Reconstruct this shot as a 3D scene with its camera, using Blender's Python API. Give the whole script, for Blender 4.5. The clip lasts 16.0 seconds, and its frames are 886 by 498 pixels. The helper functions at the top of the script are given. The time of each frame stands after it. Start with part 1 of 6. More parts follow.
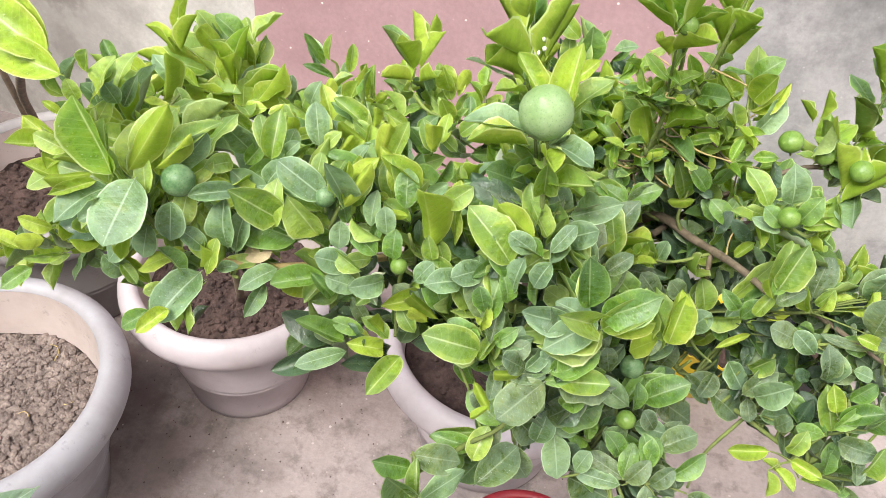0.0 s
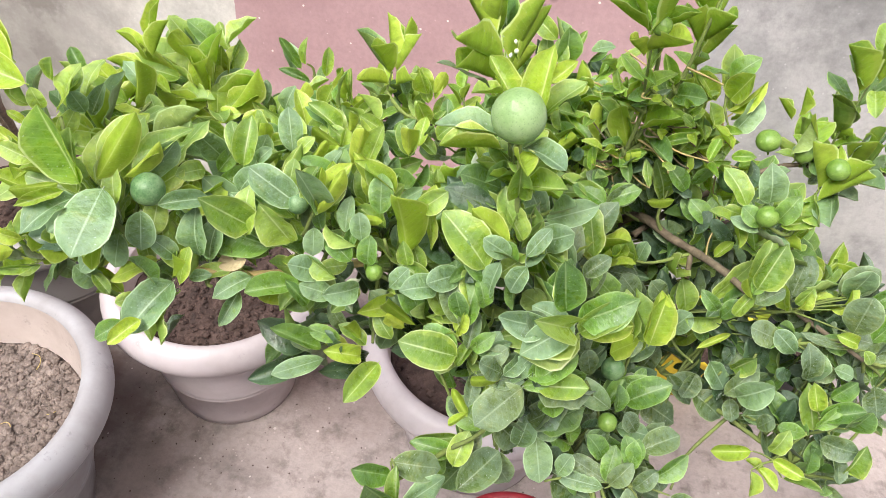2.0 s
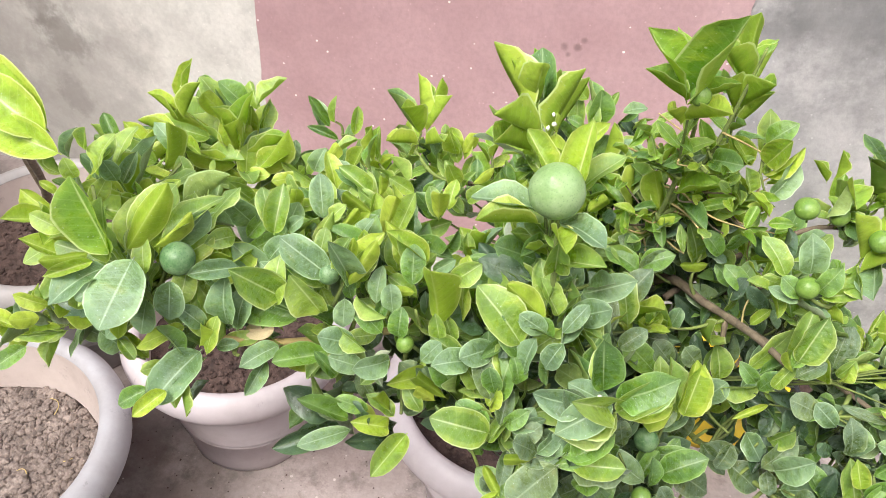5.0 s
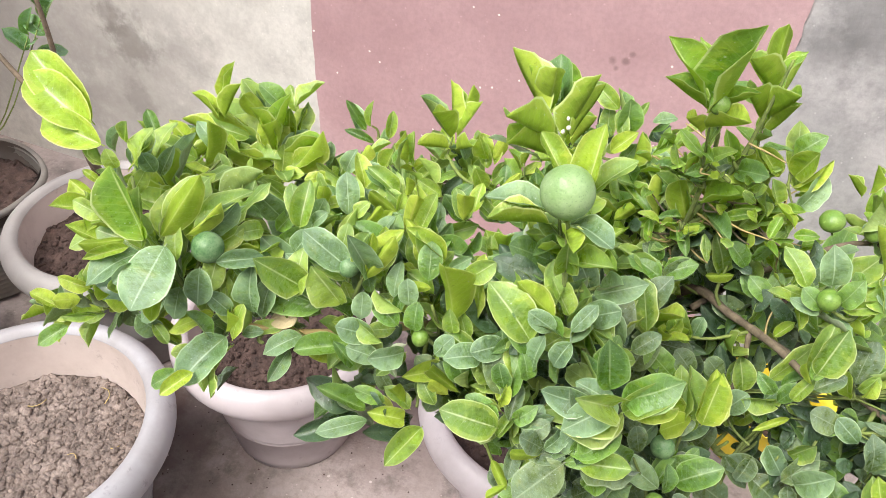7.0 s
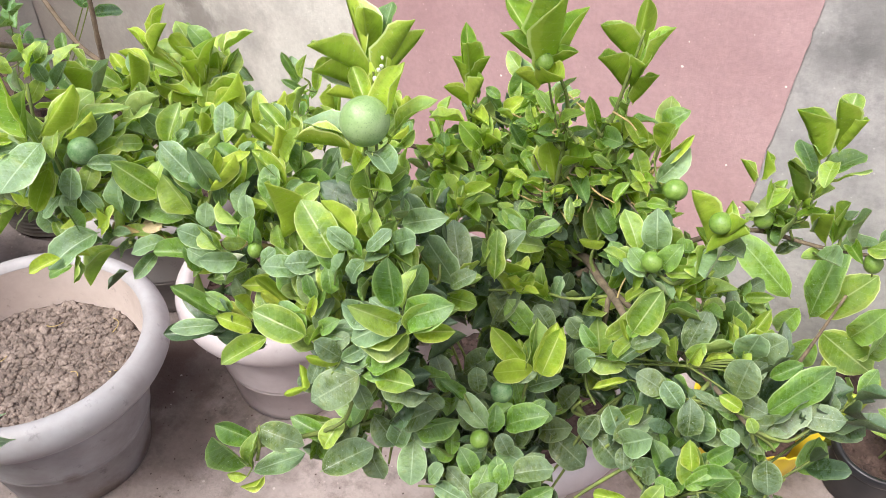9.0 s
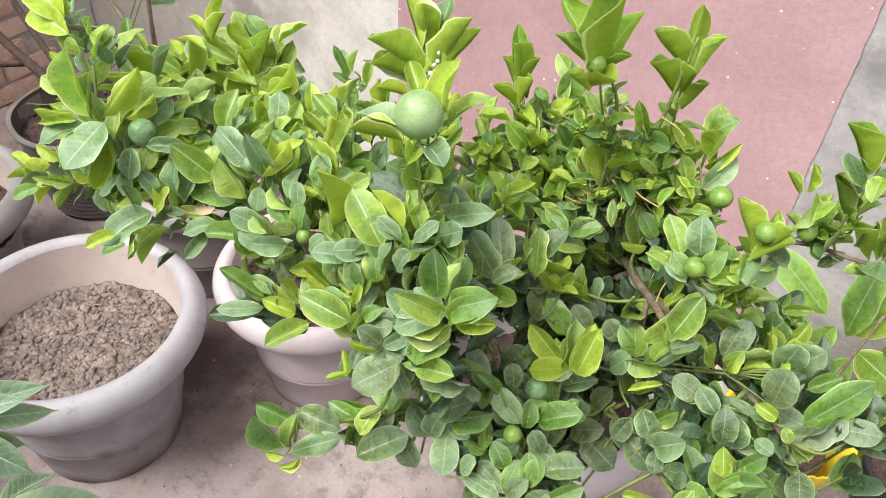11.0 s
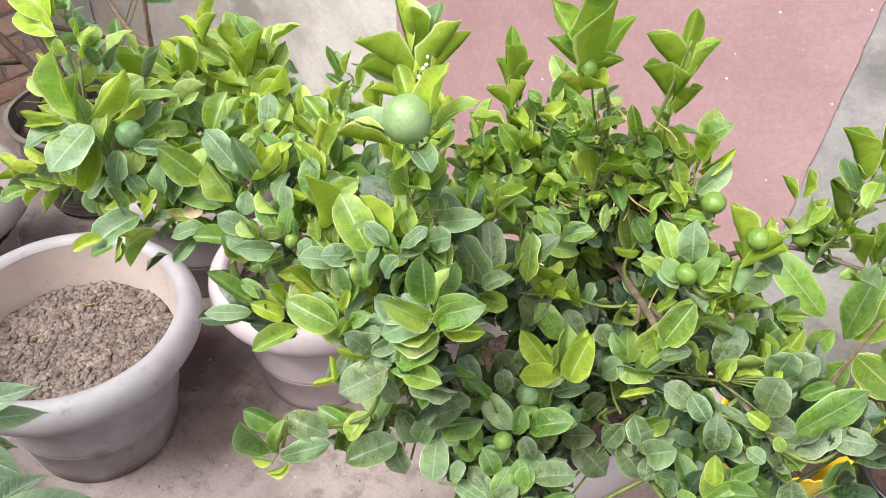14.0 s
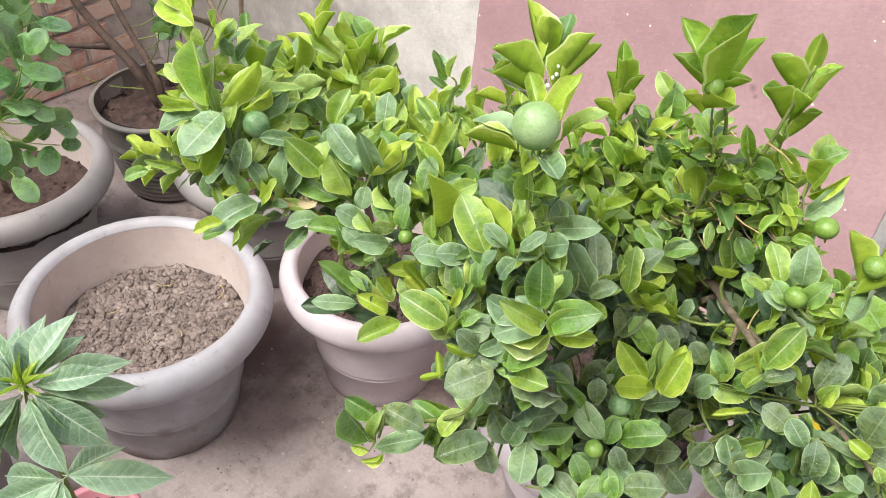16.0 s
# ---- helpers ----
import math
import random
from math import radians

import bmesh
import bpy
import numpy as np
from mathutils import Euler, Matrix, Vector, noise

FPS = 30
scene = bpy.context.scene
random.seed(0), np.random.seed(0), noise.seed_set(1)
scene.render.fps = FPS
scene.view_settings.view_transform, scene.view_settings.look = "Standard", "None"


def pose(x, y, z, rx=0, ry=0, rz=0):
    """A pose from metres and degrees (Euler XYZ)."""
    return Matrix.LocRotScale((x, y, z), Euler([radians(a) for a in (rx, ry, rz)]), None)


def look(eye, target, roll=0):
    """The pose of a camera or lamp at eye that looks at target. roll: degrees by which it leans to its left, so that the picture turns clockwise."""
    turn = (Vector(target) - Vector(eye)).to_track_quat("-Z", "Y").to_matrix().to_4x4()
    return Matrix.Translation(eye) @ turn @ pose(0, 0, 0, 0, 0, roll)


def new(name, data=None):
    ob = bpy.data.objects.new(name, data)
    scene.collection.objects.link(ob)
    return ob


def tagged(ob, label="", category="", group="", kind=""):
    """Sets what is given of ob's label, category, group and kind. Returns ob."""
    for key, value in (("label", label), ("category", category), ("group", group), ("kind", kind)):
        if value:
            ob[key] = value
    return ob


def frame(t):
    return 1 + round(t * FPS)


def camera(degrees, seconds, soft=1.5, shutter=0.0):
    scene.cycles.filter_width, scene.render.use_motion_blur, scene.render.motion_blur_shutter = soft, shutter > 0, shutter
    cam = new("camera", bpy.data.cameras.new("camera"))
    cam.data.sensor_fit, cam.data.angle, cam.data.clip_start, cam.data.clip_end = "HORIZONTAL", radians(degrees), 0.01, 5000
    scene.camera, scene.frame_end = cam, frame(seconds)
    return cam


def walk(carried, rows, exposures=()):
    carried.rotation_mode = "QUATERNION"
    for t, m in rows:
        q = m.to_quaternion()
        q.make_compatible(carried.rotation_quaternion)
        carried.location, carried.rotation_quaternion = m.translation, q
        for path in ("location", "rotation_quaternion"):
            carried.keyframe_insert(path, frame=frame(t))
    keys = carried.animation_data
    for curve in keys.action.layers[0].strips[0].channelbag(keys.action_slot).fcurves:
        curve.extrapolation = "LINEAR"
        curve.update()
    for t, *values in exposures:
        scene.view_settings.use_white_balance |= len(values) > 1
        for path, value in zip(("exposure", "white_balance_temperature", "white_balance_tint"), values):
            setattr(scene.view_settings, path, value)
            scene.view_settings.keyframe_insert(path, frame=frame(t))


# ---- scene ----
cam = camera(58.9, 16.0, soft=0.6)
METRES, EYE, TILT, LEAN, TURN = 0.6, 1.55, -45.06, -4.14, 17.54
ROWS = [
    (0.0, 0.0, 0.0, 0.0, 0.0, 0.0, -0.0),
    (0.5, 0.0229, 0.0245, -0.0043, -0.09, -1.24, 1.72),
    (1.0, 0.0257, 0.0249, -0.0131, -0.0, -1.66, 1.7),
    (1.5, 0.0254, 0.0163, -0.0065, -0.28, -0.72, 1.64),
    (2.0, 0.0196, 0.0099, 0.0064, -0.69, 0.0, 0.88),
    (2.5, 0.0134, 0.0042, 0.011, -0.48, 0.94, 0.65),
    (3.0, 0.0024, -0.0017, 0.0119, -0.33, 1.68, 0.4),
    (3.5, 0.0009, 0.0178, 0.0079, -0.19, 0.5, 0.25),
    (4.0, -0.0016, 0.0174, 0.0362, 0.43, 2.17, 0.32),
    (6.5, -0.0028, 0.0325, 0.0637, 0.41, 2.65, -0.21),
    (7.0, 0.0491, 0.0008, 0.0337, 4.37, 3.43, -1.93),
    (7.5, 0.2898, -0.0335, -0.0388, 9.19, 1.74, -5.6),
    (8.0, 0.4497, -0.0077, -0.0739, 12.15, 0.46, -9.29),
    (8.5, 0.4604, 0.0034, -0.0384, 11.35, 1.54, -6.58),
    (9.0, 0.444, -0.0379, -0.0445, 11.3, 3.22, -8.41),
    (9.5, 0.4359, -0.0495, -0.0683, 12.35, 2.26, -9.89),
    (10.0, 0.4271, -0.0551, -0.0672, 13.03, 2.54, -11.38),
    (12.5, 0.4351, -0.0659, -0.0426, 13.33, 3.76, -11.17),
    (13.0, 0.4512, -0.0673, -0.0349, 12.43, 4.5, -10.49),
    (13.5, 0.4607, -0.0579, -0.0349, 12.4, 3.96, -10.05),
    (14.0, 0.4404, -0.046, -0.0462, 13.39, 2.84, -11.63),
    (14.5, 0.4266, -0.0572, -0.0511, 13.86, 2.97, -12.29),
    (15.0, 0.3866, -0.0769, -0.0613, 15.36, 2.95, -14.06),
    (15.5, 0.3628, -0.0881, -0.073, 15.72, 2.59, -15.01),
    (16.0, 0.3491, -0.0949, -0.0785, 16.22, 2.66, -15.79),
]
walk(cam, [(t, pose(0, 0, EYE, TILT, LEAN, TURN) @ pose(METRES * x, METRES * y, METRES * z, 90 + pitch, roll, yaw)) for t, x, y, z, yaw, pitch, roll in ROWS])

# ---- light: soft, bright open shade under a hazy sky ----
world = bpy.data.worlds.new("world")
scene.world = world
world.use_nodes = True
wn = world.node_tree.nodes
sky = wn.new("ShaderNodeTexSky")
sky.sky_type, sky.sun_disc = "NISHITA", False
sky.sun_elevation, sky.sun_rotation = radians(57), radians(151)
sky.air_density, sky.dust_density = 1.0, 4.0
wn["Background"].inputs["Strength"].default_value = 0.12
world.node_tree.links.new(sky.outputs["Color"], wn["Background"].inputs["Color"])
sun_data = bpy.data.lights.new("sun", "SUN")
sun_data.energy, sun_data.angle, sun_data.color = 2.9, radians(30), (1.0, 0.965, 0.92)
sun = new("sun", sun_data)
sun.matrix_world = look((-1.3, -2.4, 4.2), (0, 0, 0))
scene.view_settings.exposure = 1.0

# ---- materials ----


def mat(name, rough=0.6):
    m = bpy.data.materials.new(name)
    m.use_nodes = True
    b = m.node_tree.nodes["Principled BSDF"]
    b.inputs["Roughness"].default_value = rough
    return m, m.node_tree, b


def node(tree, kind, **sets):
    n = tree.nodes.new(kind)
    for k, v in sets.items():
        n.inputs[k].default_value = v
    return n


def coords(tree, which="Object"):
    return tree.nodes.new("ShaderNodeTexCoord").outputs[which]


def noise_of(tree, vec, scale, detail=6.0, rough=0.6):
    n = node(tree, "ShaderNodeTexNoise", Scale=scale, Detail=detail, Roughness=rough)
    tree.links.new(vec, n.inputs["Vector"])
    return n.outputs["Fac"]


def ramp(tree, fac, stops):
    n = tree.nodes.new("ShaderNodeValToRGB")
    e = n.color_ramp.elements
    while len(e) < len(stops):
        e.new(0.5)
    for i, (p, c) in enumerate(stops):
        e[i].position, e[i].color = p, (*c, 1) if len(c) == 3 else c
    tree.links.new(fac, n.inputs["Fac"])
    return n.outputs["Color"]


def mix(tree, fac, a, b, how="MIX"):
    n = tree.nodes.new("ShaderNodeMix")
    n.data_type, n.blend_type = "RGBA", how
    for sock, val in ((n.inputs[0], fac), (n.inputs[6], a), (n.inputs[7], b)):
        if isinstance(val, (int, float)):
            sock.default_value = val
        elif isinstance(val, tuple):
            sock.default_value = (*val, 1)
        else:
            tree.links.new(val, sock)
    return n.outputs[2]


def maths(tree, op, a, b=0.0, c=None):
    n = tree.nodes.new("ShaderNodeMath")
    n.operation = op
    for i, val in enumerate((a, b, c)):
        if val is None:
            continue
        if isinstance(val, (int, float)):
            n.inputs[i].default_value = val
        else:
            tree.links.new(val, n.inputs[i])
    return n.outputs[0]


def bump(tree, bsdf, height, strength, dist):
    n = node(tree, "ShaderNodeBump", Strength=strength, Distance=dist)
    tree.links.new(height, n.inputs["Height"])
    tree.links.new(n.outputs["Normal"], bsdf.inputs["Normal"])


def concrete(name, base, dark, pale, scale=1.0, rough=0.85, stain=0.5, grit=0.5):
    """Trowelled cement: broad clouds, stains, fine grit and specks."""
    m, tr, b = mat(name, rough)
    v = coords(tr)
    cloud = noise_of(tr, v, 1.7 * scale, 5, 0.6)
    col = ramp(tr, cloud, [(0.3, dark), (0.5, base), (0.72, pale)])
    blotch = noise_of(tr, v, 6.5 * scale, 8, 0.7)
    col = mix(tr, maths(tr, "MULTIPLY", ramp(tr, blotch, [(0.5, (0, 0, 0)), (0.68, (1, 1, 1))]), stain), col, tuple(x * 0.62 for x in dark))
    fine = noise_of(tr, v, 90, 4, 0.7)
    col = mix(tr, ramp(tr, fine, [(0.35, (0.18, 0.18, 0.18)), (0.6, (0, 0, 0))]), col, tuple(x * 0.5 for x in dark))
    speck = node(tr, "ShaderNodeTexVoronoi", Scale=38.0)
    tr.links.new(v, speck.inputs["Vector"])
    col = mix(tr, ramp(tr, speck.outputs["Distance"], [(0.05, (0.45, 0.45, 0.45)), (0.1, (0, 0, 0))]), col, tuple(min(1, x * 1.25) for x in pale))
    tr.links.new(col, b.inputs["Base Color"])
    bump(tr, b, maths(tr, "ADD", maths(tr, "MULTIPLY", blotch, 2.0), maths(tr, "MULTIPLY", fine, grit)), 0.35, 0.006)
    return m


def patchy(m, spots, tone=(0.085, 0.072, 0.068), soft=1.6):
    """Dark ragged-edged patches: water stains, dirt, greyer plaster; on the floor partly painted shade."""
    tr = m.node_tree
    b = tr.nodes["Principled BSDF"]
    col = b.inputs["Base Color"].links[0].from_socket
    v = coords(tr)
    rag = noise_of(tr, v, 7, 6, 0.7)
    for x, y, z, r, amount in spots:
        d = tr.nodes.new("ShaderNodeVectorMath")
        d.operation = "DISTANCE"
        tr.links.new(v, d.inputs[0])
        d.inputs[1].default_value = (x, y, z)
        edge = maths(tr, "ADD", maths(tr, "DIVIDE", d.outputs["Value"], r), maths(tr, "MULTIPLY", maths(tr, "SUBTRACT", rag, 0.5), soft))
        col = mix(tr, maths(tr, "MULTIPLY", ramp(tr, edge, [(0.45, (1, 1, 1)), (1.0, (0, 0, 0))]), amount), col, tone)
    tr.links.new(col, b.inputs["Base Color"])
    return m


M_FLOOR = concrete("floor cement", (0.330, 0.280, 0.268), (0.165, 0.138, 0.130), (0.435, 0.372, 0.356), 2.2, 0.8, 0.75, 0.9)
# stains where the pots are watered, some shade between pots painted into them
patchy(M_FLOOR, ((-0.76, 0.66, 0, 0.13, 0.5), (-0.95, 0.82, 0, 0.22, 0.55), (-1.3, 0.75, 0, 0.3, 0.4), (-0.40, 1.0, 0, 0.2, 0.4)), (0.115, 0.082, 0.072))
patchy(M_FLOOR, ((-0.955, 0.801, 0, 0.07, 0.75), (-0.897, 0.725, 0, 0.05, 0.6), (-0.843, 0.654, 0, 0.045, 0.55), (-0.829, 0.815, 0, 0.05, 0.4), (-0.991, 0.879, 0, 0.08, 0.7)), (0.125, 0.08, 0.068), 2.6)
M_WALL = concrete("cream grey wall plaster", (0.585, 0.572, 0.53), (0.49, 0.475, 0.445), (0.66, 0.64, 0.595), 2.0, 0.88, 0.35)
M_WALL_R = concrete("grey wall cement", (0.42, 0.41, 0.405), (0.27, 0.27, 0.27), (0.50, 0.485, 0.48), 2.0, 0.88, 0.5)
M_PINK = concrete("pink wall paint", (0.455, 0.298, 0.308), (0.392, 0.248, 0.258), (0.515, 0.355, 0.362), 1.8, 0.6, 0.16, 0.3)
M_MORTAR = concrete("mortar", (0.38, 0.34, 0.31), (0.28, 0.25, 0.23), (0.46, 0.42, 0.39), 4)


# greyer, darker plaster towards the left end of the wall
patchy(M_WALL, ((-1.75, 1.584, 0.75, 0.75, 0.45), (-2.2, 1.584, 0.5, 0.7, 0.45), (-1.5, 1.584, 0.25, 0.4, 0.5)), (0.27, 0.25, 0.235))
patchy(M_WALL, ((-1.50, 1.584, 0.51, 0.09, 0.55), (-1.55, 1.584, 0.56, 0.06, 0.5), (-1.52, 1.584, 0.31, 0.07, 0.35)), (0.16, 0.145, 0.13), 3.0)
patchy(M_PINK, ((-0.179, 1.584, 0.766, 0.013, 0.7), (-0.151, 1.584, 0.768, 0.012, 0.7), (-0.14, 1.584, 0.787, 0.009, 0.6), (-0.168, 1.584, 0.748, 0.008, 0.6)), (0.17, 0.11, 0.11), 2.4)
patchy(M_WALL_R, ((0.34, 1.584, 1.02, 0.24, 0.5), (0.62, 1.584, 0.98, 0.40, 0.35), (0.22, 1.584, 0.88, 0.07, 0.5)), (0.12, 0.12, 0.12))


def flecks(m, scale, size, share, tone):
    """Small sparse chips of another colour."""
    tr = m.node_tree
    b = tr.nodes["Principled BSDF"]
    col = b.inputs["Base Color"].links[0].from_socket
    v = node(tr, "ShaderNodeTexVoronoi", Scale=scale)
    tr.links.new(coords(tr), v.inputs["Vector"])
    sep = tr.nodes.new("ShaderNodeSeparateColor")
    tr.links.new(v.outputs["Color"], sep.inputs[0])
    dot = maths(tr, "LESS_THAN", v.outputs["Distance"], maths(tr, "MULTIPLY", sep.outputs[1], size))
    tr.links.new(mix(tr, maths(tr, "MULTIPLY", dot, maths(tr, "LESS_THAN", sep.outputs[0], share)), col, tone), b.inputs["Base Color"])


flecks(M_PINK, 34.0, 0.13, 0.30, (0.78, 0.70, 0.68))
flecks(M_WALL_R, 26.0, 0.12, 0.25, (0.68, 0.66, 0.64))
flecks(M_FLOOR, 42.0, 0.16, 0.25, (0.46, 0.40, 0.38))


def brick_mat():
    m, tr, b = mat("clay brick", 0.9)
    v = coords(tr)
    rnd = tr.nodes.new("ShaderNodeObjectInfo").outputs["Random"]
    col = ramp(tr, rnd, [(0.0, (0.46, 0.23, 0.165)), (0.5, (0.55, 0.30, 0.215)), (1.0, (0.58, 0.38, 0.29))])
    n = noise_of(tr, v, 22, 8, 0.7)
    col = mix(tr, ramp(tr, n, [(0.40, (0, 0, 0)), (0.62, (0.85, 0.85, 0.85))]), col, (0.58, 0.49, 0.44))
    tr.links.new(col, b.inputs["Base Color"])
    bump(tr, b, noise_of(tr, v, 45, 7, 0.75), 0.8, 0.010)
    return m


def plastic(name, base, dirt, amount=0.5, rough=0.42, band=None):
    """Weathered moulded plastic with dusty smears and a few dark scuffs."""
    m, tr, b = mat(name, rough)
    v = coords(tr)
    cloud = noise_of(tr, v, 5, 8, 0.65)
    col = mix(tr, maths(tr, "MULTIPLY", ramp(tr, cloud, [(0.42, (0, 0, 0)), (0.75, (1, 1, 1))]), amount), base, dirt)
    scuff = noise_of(tr, v, 26, 6, 0.75)
    col = mix(tr, maths(tr, "MULTIPLY", ramp(tr, scuff, [(0.6, (0, 0, 0)), (0.75, (1, 1, 1))]), amount * 0.7), col, tuple(x * 0.45 for x in dirt))
    tr.links.new(col, b.inputs["Base Color"])
    tr.links.new(ramp(tr, cloud, [(0.3, (rough - 0.06,) * 3), (0.7, (rough + 0.25,) * 3)]), b.inputs["Roughness"])
    bump(tr, b, maths(tr, "ADD", cloud, maths(tr, "MULTIPLY", scuff, 0.4)), 0.12, 0.004)
    return m


def earth(name, base, dark, pale):
    m, tr, b = mat(name, 0.95)
    v = coords(tr)
    n = noise_of(tr, v, 26, 9, 0.72)
    col = ramp(tr, n, [(0.3, dark), (0.5, base), (0.72, pale)])
    f = noise_of(tr, v, 160, 4, 0.7)
    col = mix(tr, ramp(tr, f, [(0.58, (0, 0, 0)), (0.75, (0.6, 0.6, 0.6))]), col, tuple(min(1, x * 1.5) for x in pale))
    isl = tr.nodes.new("ShaderNodeNewGeometry").outputs["Random Per Island"]
    col = mix(tr, 0.5, col, ramp(tr, isl, [(0, (0.75, 0.75, 0.75)), (1, (1.25, 1.25, 1.25))]), "MULTIPLY")
    tr.links.new(col, b.inputs["Base Color"])
    bump(tr, b, maths(tr, "ADD", n, maths(tr, "MULTIPLY", f, 0.5)), 0.8, 0.008)
    return m


def mapped(tr, uv, rnd):
    """The leaf's own coordinates, shifted from leaf to leaf."""
    add = tr.nodes.new("ShaderNodeVectorMath")
    add.operation = "MULTIPLY_ADD"
    add.inputs[1].default_value = (1.0, 2.0, 1.0)
    tr.links.new(uv, add.inputs[0])
    far = maths(tr, "MULTIPLY", rnd, 37.0)
    tr.links.new(far, add.inputs[2])
    return add.outputs[0]


def leaf_mat(name, cols, under, edge, dust=0.0, joined=False, rough=0.27, vein=0.13, gloss=0.7, rib=0.6, through_light=0.36, margin=0.9):
    """A leaf: pale midrib, arching side veins with a fine net between them, thin light margin, mottling, dust with
    painted sky sheen towards the tip, light shining through.
    """
    m, tr, b = mat(name, rough)
    uv = coords(tr, "UV")
    sep = tr.nodes.new("ShaderNodeSeparateXYZ")
    tr.links.new(uv, sep.inputs[0])
    u, w = sep.outputs[0], sep.outputs[1]
    side = maths(tr, "ABSOLUTE", maths(tr, "SUBTRACT", maths(tr, "MULTIPLY", u, 2.0), 1.0))
    if joined:
        rnd = tr.nodes.new("ShaderNodeNewGeometry").outputs["Random Per Island"]
    else:
        rnd = tr.nodes.new("ShaderNodeObjectInfo").outputs["Random"]
    cols = (tuple(x * 0.78 for x in cols[0]), *cols[1:-1], tuple(min(0.78, x * 1.14) for x in cols[-1]))
    col = ramp(tr, rnd, [(i / (len(cols) - 1), c) for i, c in enumerate(cols)])
    own = mapped(tr, uv, rnd)
    broad = noise_of(tr, own, 2.6, 4, 0.6)
    fine = noise_of(tr, own, 15.0, 5, 0.7)
    # darker and yellower mottling
    col = mix(tr, ramp(tr, broad, [(0.34, (0.55, 0.55, 0.55)), (0.56, (0, 0, 0))]), col, tuple(x * 0.55 for x in cols[0]))
    col = mix(tr, ramp(tr, broad, [(0.56, (0, 0, 0)), (0.74, (0.5, 0.5, 0.5))]), col, (min(0.6, cols[-1][0] * 1.5 + 0.03), min(0.65, cols[-1][1] * 1.12), cols[-1][2] * 0.8))
    # deeper green along the middle, paler towards the margin
    col = mix(tr, ramp(tr, side, [(0.05, (0.30, 0.30, 0.30)), (0.6, (0, 0, 0))]), col, tuple(x * 0.62 for x in cols[0]))
    col = mix(tr, ramp(tr, maths(tr, "ADD", side, maths(tr, "MULTIPLY", broad, 0.5)), [(0.95, (0, 0, 0)), (1.25, (0.35, 0.35, 0.35))]), col, tuple(min(0.7, x * 1.25 + 0.02) for x in cols[-1]))
    # side veins, dark between them, pale along them
    lean = maths(tr, "ADD", maths(tr, "SUBTRACT", w, maths(tr, "MULTIPLY", side, 0.2)), maths(tr, "MULTIPLY", maths(tr, "SUBTRACT", broad, 0.5), 0.05))
    fan = maths(tr, "SINE", maths(tr, "MULTIPLY", lean, 58.0))
    col = mix(tr, maths(tr, "MULTIPLY", ramp(tr, fan, [(0.0, (1, 1, 1)), (0.55, (0, 0, 0))]), vein * 0.2), col, tuple(x * 0.6 for x in cols[0]))
    col = mix(tr, maths(tr, "MULTIPLY", ramp(tr, fan, [(0.86, (0, 0, 0)), (1.0, (1, 1, 1))]), vein), col, edge)
    net = node(tr, "ShaderNodeTexVoronoi", Scale=15.0)
    net.feature = "DISTANCE_TO_EDGE"
    tr.links.new(own, net.inputs["Vector"])
    mesh = ramp(tr, net.outputs["Distance"], [(0.0, (0.30, 0.30, 0.30)), (0.09, (0, 0, 0))])
    col = mix(tr, maths(tr, "MULTIPLY", mesh, vein * 2.0), col, edge)
    # specks: pale scars and dark pinpricks
    col = mix(tr, ramp(tr, fine, [(0.61, (0, 0, 0)), (0.68, (0.6, 0.6, 0.6))]), col, tuple(min(0.7, x * 1.45 + 0.07) for x in cols[-1]))
    col = mix(tr, ramp(tr, fine, [(0.31, (0.7, 0.7, 0.7)), (0.39, (0, 0, 0))]), col, tuple(x * 0.35 for x in cols[0]))
    if dust:
        # dust coat; its growth towards the tip paints in the sky's sheen
        n2 = noise_of(tr, own, 3.4, 7, 0.7)
        reach = maths(tr, "ADD", n2, maths(tr, "MULTIPLY", maths(tr, "SUBTRACT", w, 0.5), 0.30))
        dust_sheen = maths(tr, "MULTIPLY", ramp(tr, reach, [(0.42, (0, 0, 0)), (0.62, (1, 1, 1))]), dust)
        grain = ramp(tr, noise_of(tr, own, 46.0, 4, 0.75), [(0.36, (0.35, 0.35, 0.35)), (0.62, (1, 1, 1))])
        dust_sheen = maths(tr, "MULTIPLY", dust_sheen, grain)
        col = mix(tr, dust_sheen, col, (0.30, 0.43, 0.34))
        tr.links.new(maths(tr, "ADD", maths(tr, "MULTIPLY", dust_sheen, 0.35), rough), b.inputs["Roughness"])
    mid = ramp(tr, side, [(0.015, (rib, rib, rib)), (0.065, (0, 0, 0))])
    col = mix(tr, mid, col, edge)
    rim = ramp(tr, maths(tr, "ADD", side, maths(tr, "MULTIPLY", maths(tr, "SUBTRACT", fine, 0.5), 0.05)), [(0.925, (0, 0, 0)), (0.955, (margin, margin, margin))])
    col = mix(tr, rim, col, edge)
    dots = node(tr, "ShaderNodeTexVoronoi", Scale=11.0)
    tr.links.new(own, dots.inputs["Vector"])
    own_dot = tr.nodes.new("ShaderNodeSeparateColor")
    tr.links.new(dots.outputs["Color"], own_dot.inputs[0])
    spot = maths(tr, "LESS_THAN", dots.outputs["Distance"], maths(tr, "MULTIPLY", maths(tr, "POWER", own_dot.outputs[0], 3.0), 0.20))
    col = mix(tr, maths(tr, "MULTIPLY", spot, 0.75), col, (0.58, 0.64, 0.54))
    tr.links.new(col, b.inputs["Base Color"])
    b.inputs["Specular IOR Level"].default_value = gloss
